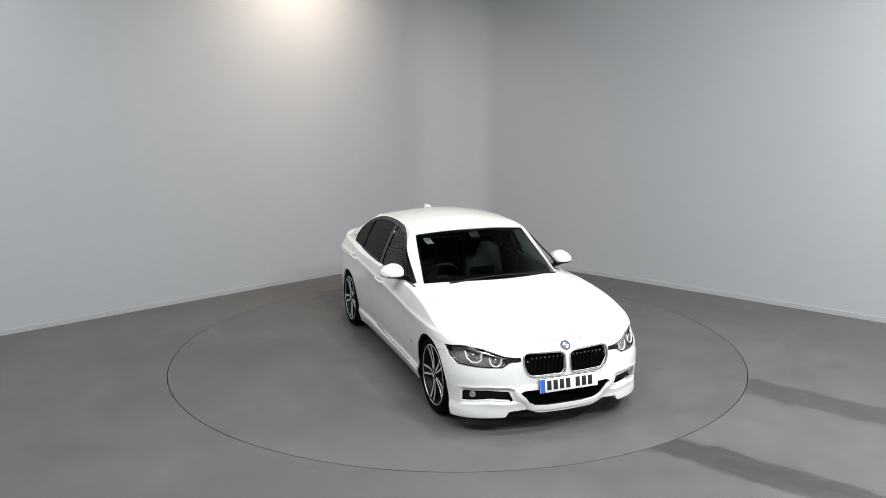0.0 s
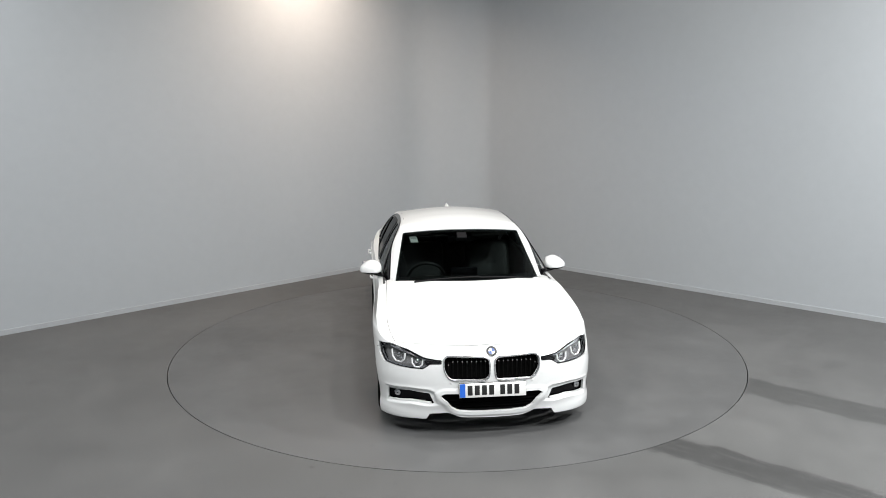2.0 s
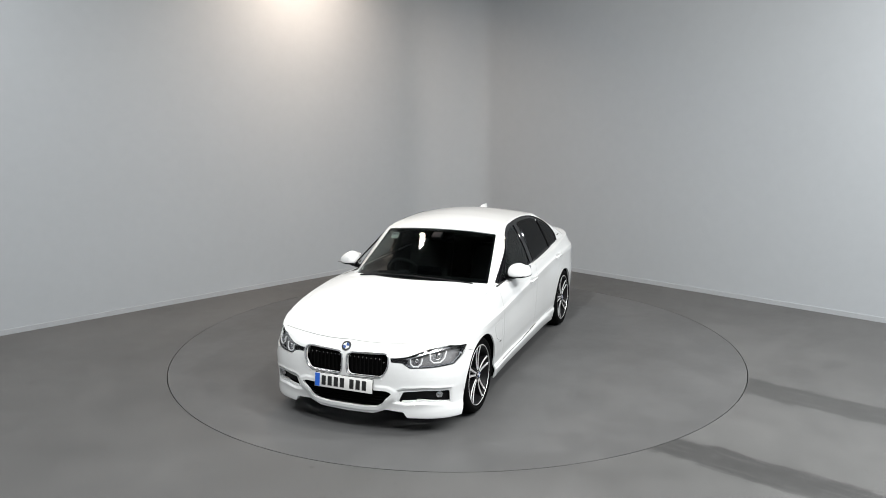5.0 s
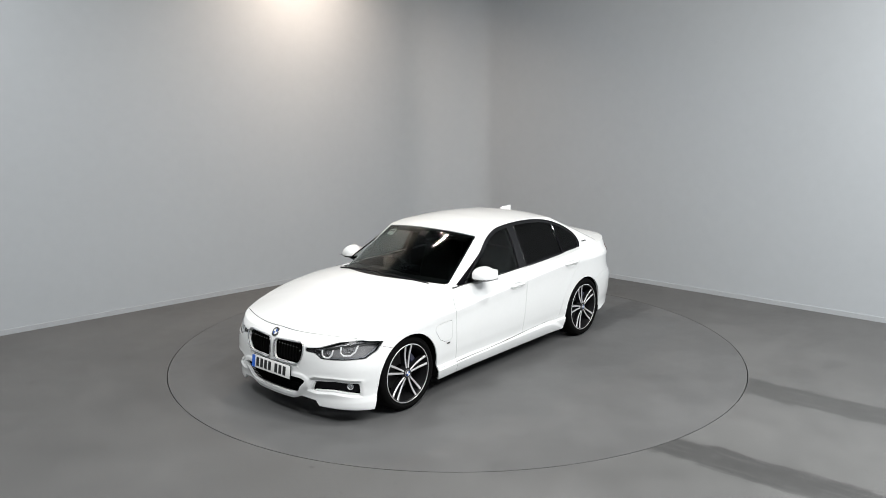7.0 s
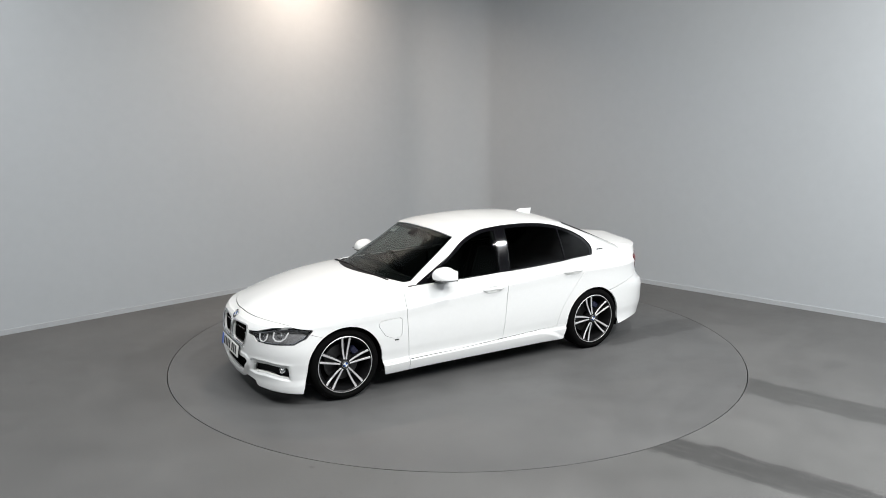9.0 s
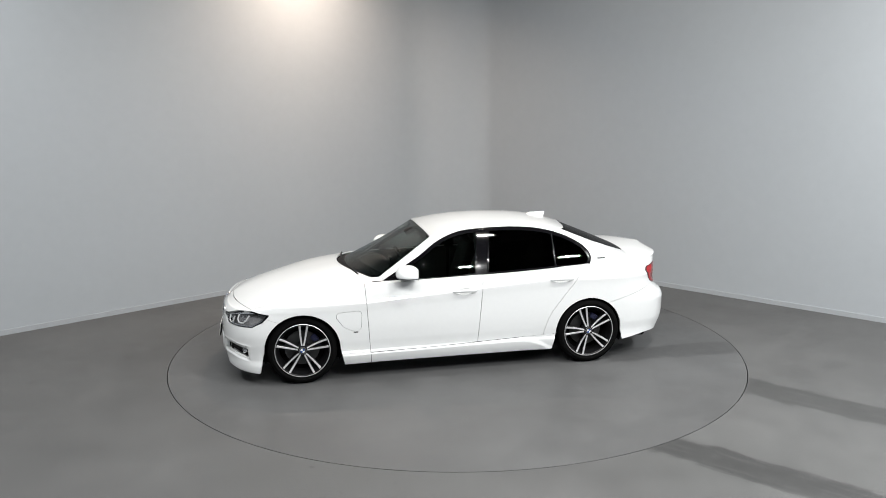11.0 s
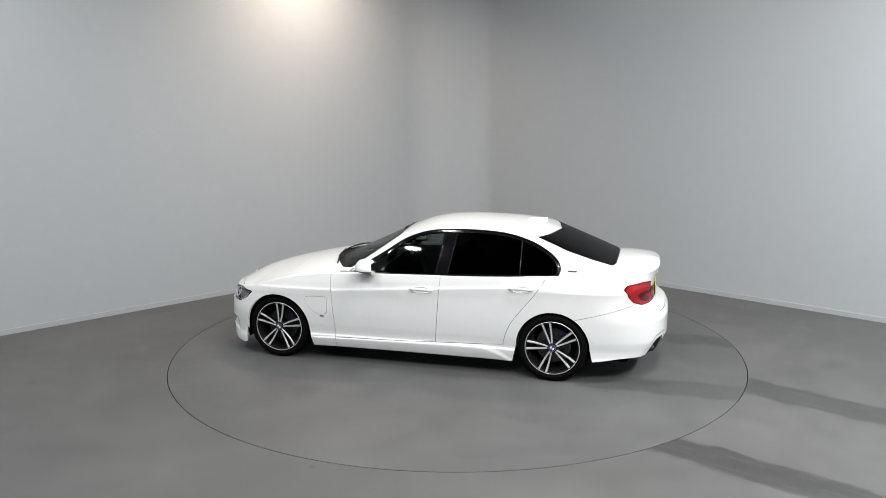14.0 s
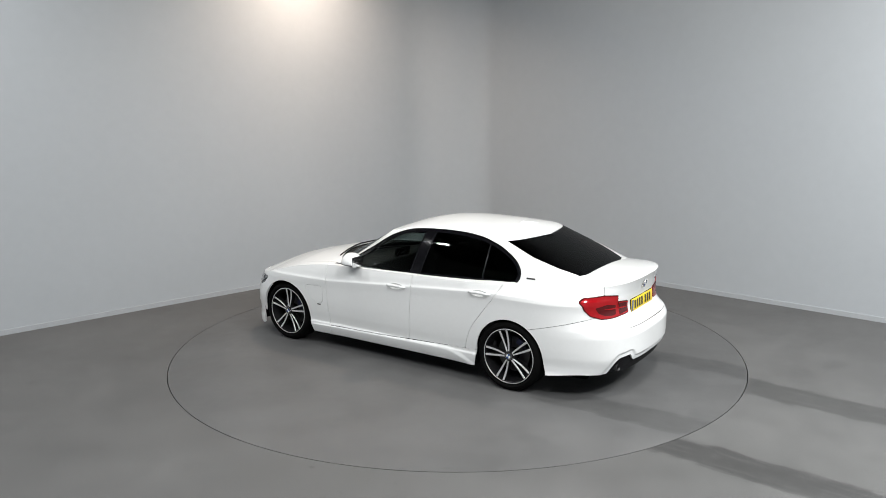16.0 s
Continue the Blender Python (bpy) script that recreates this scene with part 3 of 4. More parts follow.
openings = lambda x, y, z: np.where(x > 1.3, np.minimum(kidney(y, z), np.minimum(intake(y, z), fog(y, z))), 1.0)


def sculpted(shell):
    """Sinks the fields round the bumper openings and raises the bar under the lower intake."""
    V, F = shell
    x, y, z = V.T
    sink = np.clip(-fog_field(y, z) / 0.014, 0, 1) * 0.018 * np.clip((x - 1.86) / 0.09, 0.15, 1)
    bar = np.clip((0.042 - intake(y, z)) / 0.016, 0, 1) * 0.009
    brow = np.exp(-((fog_field(y, z) - 0.004) / 0.010) ** 2) * np.clip((z - 0.35) / 0.03, 0, 1) * 0.003
    front = np.where(x > 1.3, bar - sink + brow, 0.0)
    back = np.where(x < -1.7, np.clip((0.045 - diffuser(y, z)) / 0.012, 0, 1) * -0.011, 0.0)
    # the sill swells out to a ridge below the doors that drops in front of the rear wheel
    top, ridge = sill_top(x), sill_ridge(x)
    swell = np.where(z > ridge, np.clip(1 - (z - ridge) / np.minimum(np.maximum(top - ridge, 0.006), 0.036), 0, 1), 1 - 0.6 * np.clip((ridge - z) / 0.10, 0, 1))
    ends = np.clip((1.09 - x) / 0.10, 0, 1) * np.clip((x + 1.07) / 0.03, 0, 1) * (y > 0.6)
    return V + normals(V, F) * (front + back + 0.012 * swell * ends)[:, None], F


LOW = sculpted(LOW)
LOWA = cut(LOW, no_arch, neg(deck_hole, 0))
panel("bonnet", both(cut(LOWA, ins(hood_f), neg(lamps))), WHITE, car)
bumper = cut(LOWA, ins(front_f, 0), neg(hood_f, 0.0040), neg(lamps), neg(openings, 0), lambda x, y, z: chin(y) - z)
panel("front_bumper", both(bumper), WHITE, car, 0.025)
side = cut(LOWA, neg(hood_f, 0.0012), neg(front_f), neg(lamps), neg(tails), neg(boot_f), neg(cowl_f, 0))
fender = cut(side, lambda x, y, z: seam_a(z) + GAP - x)
doors = cut(side, lambda x, y, z: sill_top(x) + GAP - z, neg(cups, 0))
door_front = cut(doors, lambda x, y, z: x - seam_a(z) + GAP, lambda x, y, z: seam_b(z) + GAP - x)
door_rear = cut(doors, lambda x, y, z: x - seam_b(z) + GAP, lambda x, y, z: seam_c(z) + GAP - x)
sill = cut(side, lambda x, y, z: z - sill_top(x) + GAP, lambda x, y, z: x - seam_a(z) + GAP, lambda x, y, z: -1.15 - x)
quarter = cut(side, lambda x, y, z: x - np.where(z > sill_top(x), seam_c(z), -1.16) + GAP, neg(bumper_r))
flap_f = lambda x, y, z: np.where(y > 0.6, flap(x, z), 1.0)
panel("front_wing", cut(fender, neg(flap_f)), WHITE, car)
panel("front_wing", mirrored(fender), WHITE, car)
panel("charge_flap", cut(fender, ins(flap_f, 0.001)), WHITE, car, label="rounded charging flap in the front wing")


def side_y(x, z):
    return float(lo_width(x, z))


def door_handle(parent, hx, hz, flip):
    """A body-coloured pull handle standing off the door."""
    bm = bmesh.new()
    rings, n = [], 14
    for i in range(n + 1):
        t = i / n
        x = hx + (t - 0.5) * 0.235
        stand = 0.030 * min(1.0, math.sin(math.pi * min(max(t, 0.02), 0.98)) * 2.2)
        y = side_y(x, hz) + stand - 0.006
        h = 0.0135 * min(1.0, math.sin(math.pi * min(max(t, 0.03), 0.97)) * 3 + 0.25)
        z = hz + 0.006 + 0.006 * math.sin(math.pi * t)
        rings.append([bm.verts.new((x, flip * (y + 0.009 * math.cos(a)), z + h * math.sin(a))) for a in [2 * math.pi * k / 10 for k in range(10)]])
    for a, b in zip(rings, rings[1:]):
        for k in range(10):
            bm.faces.new((a[k], a[(k + 1) % 10], b[(k + 1) % 10], b[k]))
    bm.faces.new(rings[0])
    bm.faces.new(rings[-1])
    part("handle", bm, WHITE, parent)


for flip, tr in ((1, lambda s_: s_), (-1, mirrored)):
    for name, shell, (hx, hz) in (("front_door", door_front, HANDLES[0]), ("rear_door", door_rear, HANDLES[1])):
        door = panel(name, tr(shell), WHITE, car)
        door_handle(door, hx, hz, flip)
        V, F = cut(LOW, lambda x, y, z: np.where(y > 0.6, np.hypot((x - hx) / 3.2, z - hz) - 0.030, 1.0))
        r = np.hypot((V[:, 0] - hx) / 3.2, V[:, 2] - hz) / 0.030
        cup = (V - np.array((0, 1, 0)) * (0.014 * np.clip(1 - r[:, None] ** 3, 0, 1)), F)
        panel("handle_cup", tr(cup), WHITE, door, 0.004)
    panel("side_sill", tr(sill), WHITE, car)
    panel("rear_quarter", tr(quarter), WHITE, car)
boot = panel("boot_lid", both(cut(LOWA, ins(boot_f), neg(tails))), WHITE, car)
panel("rear_bumper", both(cut(LOWA, ins(bumper_r), neg(boot_f), neg(tails), neg(diff, 0))), WHITE, car, 0.02)
panel("rear_diffuser", both(moved(cut(LOWA, diff, lambda x, y, z: 0.20 - z), -0.02)), BLACK_MATT, car, 0.02, "matt black lower rear diffuser")
panel("cowl_panel", both(moved(cut(LOW, cowl_f), -0.022)), BLACK_MATT, car, 0.01, "black plastic cowl below the windscreen")

# dark inner shell behind the joints and openings
inner = cut(moved(cut(LOW, no_arch, neg(deck_hole, 0)), -0.034), lambda x, y, z: np.where(x > 1.3, 0.03 - np.minimum(lamps(x, y, z), openings(x, y, z)), -1.0), neg(tails, 0.02), lambda x, y, z: np.maximum(chin(y) + 0.05, np.where(np.abs(x) > 1.65, 0.31, 0.19)) - z)
mesh_object("inner_shell", *both(inner), DARK, car)
part("underbody_block", box((3.9, 1.46, 0.10), (-0.15, 0, 0.235), 0.03), DARK, car)
# Two more boxes, added low to deepen the shade under the car.
part("underbody_block", box((1.95, 1.68, 0.10), (0.02, 0, 0.195), 0.03), DARK, car)
part("underbody_block", box((0.45, 1.10, 0.10), (-1.96, 0, 0.29), 0.03), DARK, car)
part("radiator_panel", box((0.03, 1.0, 0.42), (1.90, 0, 0.40), 0.01), DARK, car)
for wx in (WHEEL_F, WHEEL_R):
    for flip in (1, -1):
        bm = bmesh.new()
        arcs = []
        for i in range(25):
            a = radians(-20 + 220 * i / 24)
            arcs.append([bm.verts.new((wx + 0.362 * math.cos(a), flip * y, AXLE + 0.362 * math.sin(a))) for y in (0.56, 0.868)])
        for a, b in zip(arcs, arcs[1:]):
            bm.faces.new((a[0], a[1], b[1], b[0]))
        disc = [bm.verts.new((wx + 0.362 * math.cos(radians(-20 + 220 * i / 24)), flip * 0.56, AXLE + 0.362 * math.sin(radians(-20 + 220 * i / 24)))) for i in range(25)]
        bm.faces.new(disc)
        part("wheel_arch_liner", bm, DARK, car)

# ---- glass and roof
ws_in = lambda y, z: np.maximum(y - np.interp(z, (0.945, 1.306), (0.682, 0.580)), np.maximum(z - 1.335 + 0.027 * (y / 0.57) ** 2, 0.90 - z))
ws_f = lambda x, y, z: np.where(x > up_x0(z) - 0.15, ws_in(y, z), 1.0)
rw_f = lambda x, y, z: np.where(x < up_x1(z) + 0.35, np.maximum(y - np.interp(z, (1.07, 1.12, 1.20, 1.315), (0.505, 0.565, 0.605, 0.575)), np.maximum(z - 1.322, 1.06 - z)), 1.0)


def flowing(points, n=5):
    """More points along a smooth line through the given ones."""
    p = [points[0]] + list(points) + [points[-1]]
    out = []
    for a, b, c, d in zip(p, p[1:], p[2:], p[3:]):
        for k in range(n):
            t = k / n
            out.append(tuple(0.5 * (2 * b[q] + (c[q] - a[q]) * t + (2 * a[q] - 5 * b[q] + 4 * c[q] - d[q]) * t * t + (3 * b[q] - a[q] - 3 * c[q] + d[q]) * t**3) for q in (0, 1)))
    return out + [points[-1]]


arc = flowing([(0.685, 0.897), (0.305, 1.128), (0.088, 1.268), (-0.12, 1.340), (-0.32, 1.360), (-0.52, 1.366), (-0.72, 1.362), (-0.90, 1.347), (-1.06, 1.316), (-1.22, 1.262), (-1.36, 1.185), (-1.435, 1.110), (-1.452, 1.04), (-1.415, 0.975)])
daylight = polygon(arc + [(-0.3, 0.935)])
side_f = lambda x, y, z: np.where((y > 0.45), daylight(x, z), 1.0)
roof_line = lambda x, y, z: np.where((z > 1.25) & (x < 0.12) & (x > -1.22), np.abs(y - 0.548) - 0.0025, 1.0)
roof = cut(UP, neg(ws_f), neg(rw_f), neg(side_f, 0), lambda x, y, z: np.where(x < -1.45, 0.985, 0.885) - z)
panel("roof", both(cut(roof, neg(roof_line, 0))), WHITE, car)
LINING = material("grey_headlining", (0.02, 0.0195, 0.019), 0.9, vary=0.1, scale=60)
mesh_object("headlining", *both(moved(roof, -0.016)), LINING, car)
panel("windscreen", both(cut(UP, ws_f)), GLASS, car, 0.004, "clear laminated windscreen")
rim = cut(UP, ws_f, lambda x, y, z: -(np.maximum(ws_in(y, z), 0.945 - z) + 0.016))
panel("windscreen_border", both(moved(rim, -0.006)), BLACK_MATT, car, 0.002, "black printed border of the windscreen")
panel("rear_window", both(cut(UP, rw_f)), PRIVACY, car, 0.004, "dark tinted rear window")
frame_w = 0.027
pillar = lambda x, z: np.abs(x + 0.312 + 0.16 * (z - 0.96)) - 0.068
post = lambda x, z: np.abs(x + 1.075 + 0.0 * z) - 0.008
glass_f = lambda x, y, z: np.maximum(side_f(x, y, z) + frame_w, -np.minimum(pillar(x, z), np.minimum(post(x, z), 0.50 - x)))
trim = cut(UP, side_f, neg(glass_f, 0), lambda x, y, z: x - 0.635)


def on_glass(x, z, flip, off):
    return (x, flip * (float(up_w(z)) * float(up_wx(x)) + off), z)


def window_lines(flip):
    """Raised gloss black strips: round the side windows, along their foot and on the rear quarter post."""
    seam = arc[2:]
    part("window_seal", tube([on_glass(x, z, flip, 0.002) for x, z in seam], 0.0075, 8), BLACK_GLOSS, car, "gloss black strip over the side windows")
    foot = [(0.60 - 1.99 * k / 24, 0.908 + 0.078 * k / 24) for k in range(25)]
    part("window_seal", tube([on_glass(x, z, flip, 0.004) for x, z in foot], 0.006, 8), BLACK_GLOSS, car, "gloss black strip below the side windows")
    part("window_post", tube([on_glass(-1.075, 0.98 + 0.31 * k / 8, flip, 0.003) for k in range(9)], 0.008, 8), BLACK_GLOSS, car, "gloss black post of the quarter window")
    for dx in (-0.058, 0.058):
        part("pillar_edge", tube([on_glass(-0.312 - 0.16 * (z - 0.96) + dx, z, flip, 0.002) for z in [0.96 + 0.37 * k / 8 for k in range(9)]], 0.006, 8), BLACK_GLOSS, car)


window_lines(1)
window_lines(-1)
for tr in (lambda s_: s_, mirrored):
    panel("window_trim", tr(trim), BLACK_GLOSS, car, 0.012, "gloss black window surround", 0.002)
    panel("front_side_window", tr(cut(UP, glass_f, lambda x, y, z: -0.335 - x)), GLASS, car, 0.004)
    panel("rear_side_window", tr(cut(UP, glass_f, lambda x, y, z: x + 0.335, lambda x, y, z: -1.075 - x)), PRIVACY, car, 0.004, "dark privacy glass")
    panel("quarter_window", tr(cut(UP, glass_f, lambda x, y, z: x + 1.075)), PRIVACY, car, 0.004, "dark privacy glass")

# ---- lights
SILVER = material("lamp_reflector", (0.62, 0.63, 0.65), 0.22, metal=1.0, vary=0.05, scale=40)
LIGHT_BAR = material("frosted_light_guide", (0.72, 0.73, 0.74), 0.3, coat=0.6, vary=0.04, scale=40)
SMOKE = material("smoked_lamp_housing", (0.25, 0.25, 0.255), 0.25, vary=0.1, scale=40)


def loop_tube(points, radius, n=8):
    bm = bmesh.new()
    pts, rings = [Vector(p) for p in points], []
    for i, p in enumerate(pts):
        d = (pts[(i + 1) % len(pts)] - pts[i - 1]).normalized()
        out = Vector((1, 0, 0)) - d * d.x
        out.normalize()
        other = d.cross(out)
        rings.append([bm.verts.new(p + radius * (math.cos(2 * math.pi * k / n) * out + math.sin(2 * math.pi * k / n) * other)) for k in range(n)])
    for a, b in zip(rings, rings[1:] + rings[:1]):
        for k in range(n):
            bm.faces.new((a[k], a[(k + 1) % n], b[(k + 1) % n], b[k]))
    return bm


def headlight(flip):
    tr = (lambda s_: s_) if flip > 0 else mirrored
    lamp_ob = panel("headlight", tr(moved(cut(LOW, is_front(lambda y, z: lamp_f(y, z) - 0.012)), -0.065)), SMOKE, car, 0.01, "headlight with twin ring light guides")
    rim_f = is_front(lambda y, z: np.maximum(lamp_f(y, z) + 0.001, -(lamp_f(y, z) + 0.007)))
    panel("bezel", tr(moved(cut(LOW, rim_f), -0.012)), BLACK_GLOSS, lamp_ob, 0.03)
    low_rim = is_front(lambda y, z: np.maximum(np.maximum(lamp_f(y, z) + 0.006, -(lamp_f(y, z) + 0.016)), z - 0.615 - 0.12 * (y - 0.6)))
    panel("light_blade", tr(moved(cut(LOW, low_rim), -0.018)), SILVER, lamp_ob, 0.01)
    brow = is_front(polygon([(0.50, 0.636), (0.64, 0.682), (0.77, 0.699), (0.82, 0.690), (0.77, 0.688), (0.64, 0.670), (0.52, 0.628)], 0.003))
    panel("brow_blade", tr(moved(cut(LOW, brow), -0.022)), SILVER, lamp_ob, 0.01)
    fin_f = is_front(polygon([(0.400, 0.630), (0.48, 0.632), (0.53, 0.625), (0.51, 0.590), (0.478, 0.611), (0.402, 0.613)], 0.002))
    panel("inner_fin", tr(moved(cut(LOW, fin_f), -0.016)), BLACK_MATT, lamp_ob, 0.01, "black inner end of the headlight")
    for cy, cz, r in ((0.712, 0.634, 0.046), (0.572, 0.606, 0.039)):
        pts = []
        for ax, az in ((-1.05, 0.55), (-0.9, -0.45), (-0.35, -0.95), (0.5, -0.95), (1.0, -0.35), (1.1, 0.7)):
            pts.append((ax, az))
        fine = []
        for i in range(len(pts) - 1):
            for k in range(4):
                t = k / 4
                fine.append((pts[i][0] * (1 - t) + pts[i + 1][0] * t, pts[i][1] * (1 - t) + pts[i + 1][1] * t))
        fine.append(pts[-1])
        line = [(low_x(cy + r * a, cz + r * b) - 0.024, flip * (cy + r * a), cz + r * b) for a, b in fine]
        part("ring_light", tube(line, 0.0068, 8), LIGHT_BAR, lamp_ob)
        line = [(low_x(cy + r * 0.62 * a, cz) - 0.034, flip * (cy + r * 0.62 * a), cz + 0.1 * r + r * 0.62 * b) for a, b in fine]
        part("inner_ring", tube(line, 0.004, 6), SILVER, lamp_ob)
        bm = bmesh.new()
        bmesh.ops.create_uvsphere(bm, u_segments=20, v_segments=12, radius=0.019)
        bmesh.ops.transform(bm, matrix=Matrix.Translation((low_x(cy, cz) - 0.04, flip * cy, cz + 0.004)) @ Matrix.Diagonal((0.6, 1, 1, 1)), verts=bm.verts[:])
        part("projector_lens", bm, SILVER, lamp_ob)
    panel("lens", tr(moved(cut(LOW, ins(lamps, 0.001)), -0.002)), LENS, lamp_ob, 0.003, "clear headlight cover")


headlight(1)
headlight(-1)


def tail_light(flip):
    tr = (lambda s_: s_) if flip > 0 else mirrored
    lamp_ob = panel("tail_light", tr(moved(cut(LOW, ins(tails)), 0.004)), RED_LENS, car, 0.035, "red L-shaped tail light")
    band = is_rear(polygon([(0.700, 0.842), (0.672, 0.792), (0.62, 0.764), (0.54, 0.757), (0.50, 0.762), (0.50, 0.845), (0.60, 0.862)], 0.006))
    panel("inner_lens", tr(moved(cut(LOW, band), 0.006)), DARK_RED, lamp_ob, 0.006, "darker red lens field")
    lid_field = is_rear(polygon([(0.455, 0.856), (0.330, 0.842), (0.330, 0.762), (0.455, 0.752)], 0.004))
    panel("lid_lens", tr(moved(cut(LOW, lid_field), 0.006)), DARK_RED, lamp_ob, 0.006, "dark red lens on the boot lid")
    strip = is_rear(polygon([(0.665, 0.826), (0.56, 0.812), (0.345, 0.800), (0.345, 0.808), (0.56, 0.822)], 0.002))
    panel("light_strip", tr(moved(cut(LOW, strip), 0.0085)), RED_LENS, lamp_ob, 0.006, "bright red light strip")
    edge = is_rear(lambda y, z: np.maximum(lamp_r(y, z) - 0.001, -(lamp_r(y, z) + 0.006)))
    panel("lens_edge", tr(moved(cut(LOW, edge), 0.0045)), DARK_RED, lamp_ob, 0.012, "dark edge of the lens")
    lid = is_rear(lambda y, z: np.maximum(np.abs(y - 0.47) - 0.002, lamp_r(y, z)))
    panel("lens_joint", tr(moved(cut(LOW, lid), 0.0095)), BLACK_MATT, lamp_ob, 0.004)


tail_light(1)
tail_light(-1)

# ---- grille, intakes, plates, badges
def rounded_outline(corners, reach, steps=6):
    """A closed outline whose corners are rounded off over the given reach."""
    out = []
    for i, c in enumerate(corners):
        c, before, after = Vector(c), Vector(corners[i - 1]), Vector(corners[(i + 1) % len(corners)])
        p, q = c + (before - c).normalized() * min(reach, (before - c).length * 0.45), c + (after - c).normalized() * min(reach, (after - c).length * 0.45)
        for k in range(steps + 1):
            t = k / steps
            out.append(tuple(p.lerp(c, t).lerp(c.lerp(q, t), t)))
    return out + [out[0]]


kidney_line = rounded_outline([(0.018, 0.654), (0.374, 0.668), (0.376, 0.560), (0.327, 0.482), (0.024, 0.478)], 0.05)
for flip, tr in ((1, lambda s_: s_), (-1, mirrored)):
    grille = part("kidney_grille", tube([(low_x(y, z) + 0.003, flip * y, z) for y, z in kidney_line], 0.0075, 10), CHROME, car, "chrome-framed kidney grille")
    panel("grille_back", tr(moved(cut(LOW, is_front(lambda y, z: kidney(y, z) - 0.002)), -0.05)), DARK, grille, 0.01)
    for i in range(9):
        y = 0.052 + i * 0.036
        lo, hi = 0.496 + max(0, (y - 0.30)) * 0.9, 0.640 - max(0, (y - 0.30)) * 0.6
        line = [(low_x(y, lo + (hi - lo) * k / 6) - 0.030, flip * y, lo + (hi - lo) * k / 6) for k in range(7)]
        part("slat", tube(line, 0.0075, 6), DARK, grille)
        part("slat_tip", box((0.007, 0.007, 0.010), (low_x(y, hi - 0.012) - 0.002, flip * y, hi - 0.014), 0.002), CHROME, grille)
    fog_ob = panel("fog_intake", tr(moved(cut(LOW, is_front(lambda y, z: fog(y, z) - 0.003)), -0.045)), BLACK_MATT, car, 0.01, "black outer bumper intake")
    fy, fz = 0.725, 0.328
    fog_lamp = part("fog_lamp", lathe([(0.005, 0.016), (0.030, 0.010), (0.036, 0.0), (0.036, -0.03), (0.005, -0.03)], 28, "X"), SILVER, fog_ob, "round fog lamp")
    fog_lamp.matrix_local = pose(low_x(fy, fz) - 0.056, flip * fy, fz, 0, 0, flip * 15) @ Matrix.Scale(0.78, 4)
    ring = part("fog_ring", lathe([(0.036, 0.004), (0.046, 0.002), (0.046, -0.02), (0.036, -0.02)], 28, "X"), BLACK_GLOSS, fog_ob)
    ring.matrix_local = fog_lamp.matrix_local.copy()
    for py, pz in ((0.32, 0.462),):
        bm = lathe([(0.001, 0.002), (0.008, 0.0015), (0.010, -0.004), (0.001, -0.004)], 16, "X")
        sensor = part("parking_sensor", bm, WHITE, car)
        sensor.matrix_local = pose(low_x(py, pz) + 0.002, flip * py, pz, 0, 0, flip * 14)
low_grille = panel("lower_intake", both(moved(cut(LOW, is_front(lambda y, z: intake(y, z) - 0.003)), -0.05)), DARK, car, 0.01, "black lower bumper intake")
for k in range(5):
    z = 0.232 + 0.026 * k
    half = 0.29 + 0.10 * min(1, (z - 0.21) / 0.09)
    line = [(low_x(half * t, z) - 0.03, half * t, z) for t in [i / 10 for i in range(-10, 11)]]
    part("intake_bar", tube(line, 0.005, 6), DARK, low_grille)


def number_plate(name, place, tilt, turn, mat, label, band):
    """A plate with dark bars in place of its characters."""
    plate = part(name, box((0.006, 0.52, 0.111), (0, 0, 0), 0.0025), mat, car, label)
    plate.matrix_local = Matrix.Translation(place) @ pose(0, 0, 0, 0, tilt, turn)
    if band:
        part("plate_band", box((0.002, 0.042, 0.105), (0.0036, -0.236, 0)), PLATE_BLUE, plate, smooth=False)
    for k in range(7):
        y = -0.178 + k * 0.056 + (0.030 if k > 3 else 0)
        part("plate_bar", box((0.002, 0.038, 0.076), (0.0036, y, 0), 0.0008), INK, plate)
    part("plate_holder", box((0.01, 0.525, 0.116), (-0.008, 0, 0), 0.003), BLACK_MATT, plate)


number_plate("front_number_plate", (2.206, 0, 0.408), -8, 0, PLATE_WHITE, "white number plate with dark bars and a blue band", True)
number_plate("rear_number_plate", (-2.312, 0, 0.79), -3, 180, PLATE_YELLOW, "yellow number plate with dark bars", False)
part("plate_band", box((0.002, 0.03, 0.10), (-2.3170, 0.242, 0.79)), ROUNDEL_BLUE, car, smooth=False)


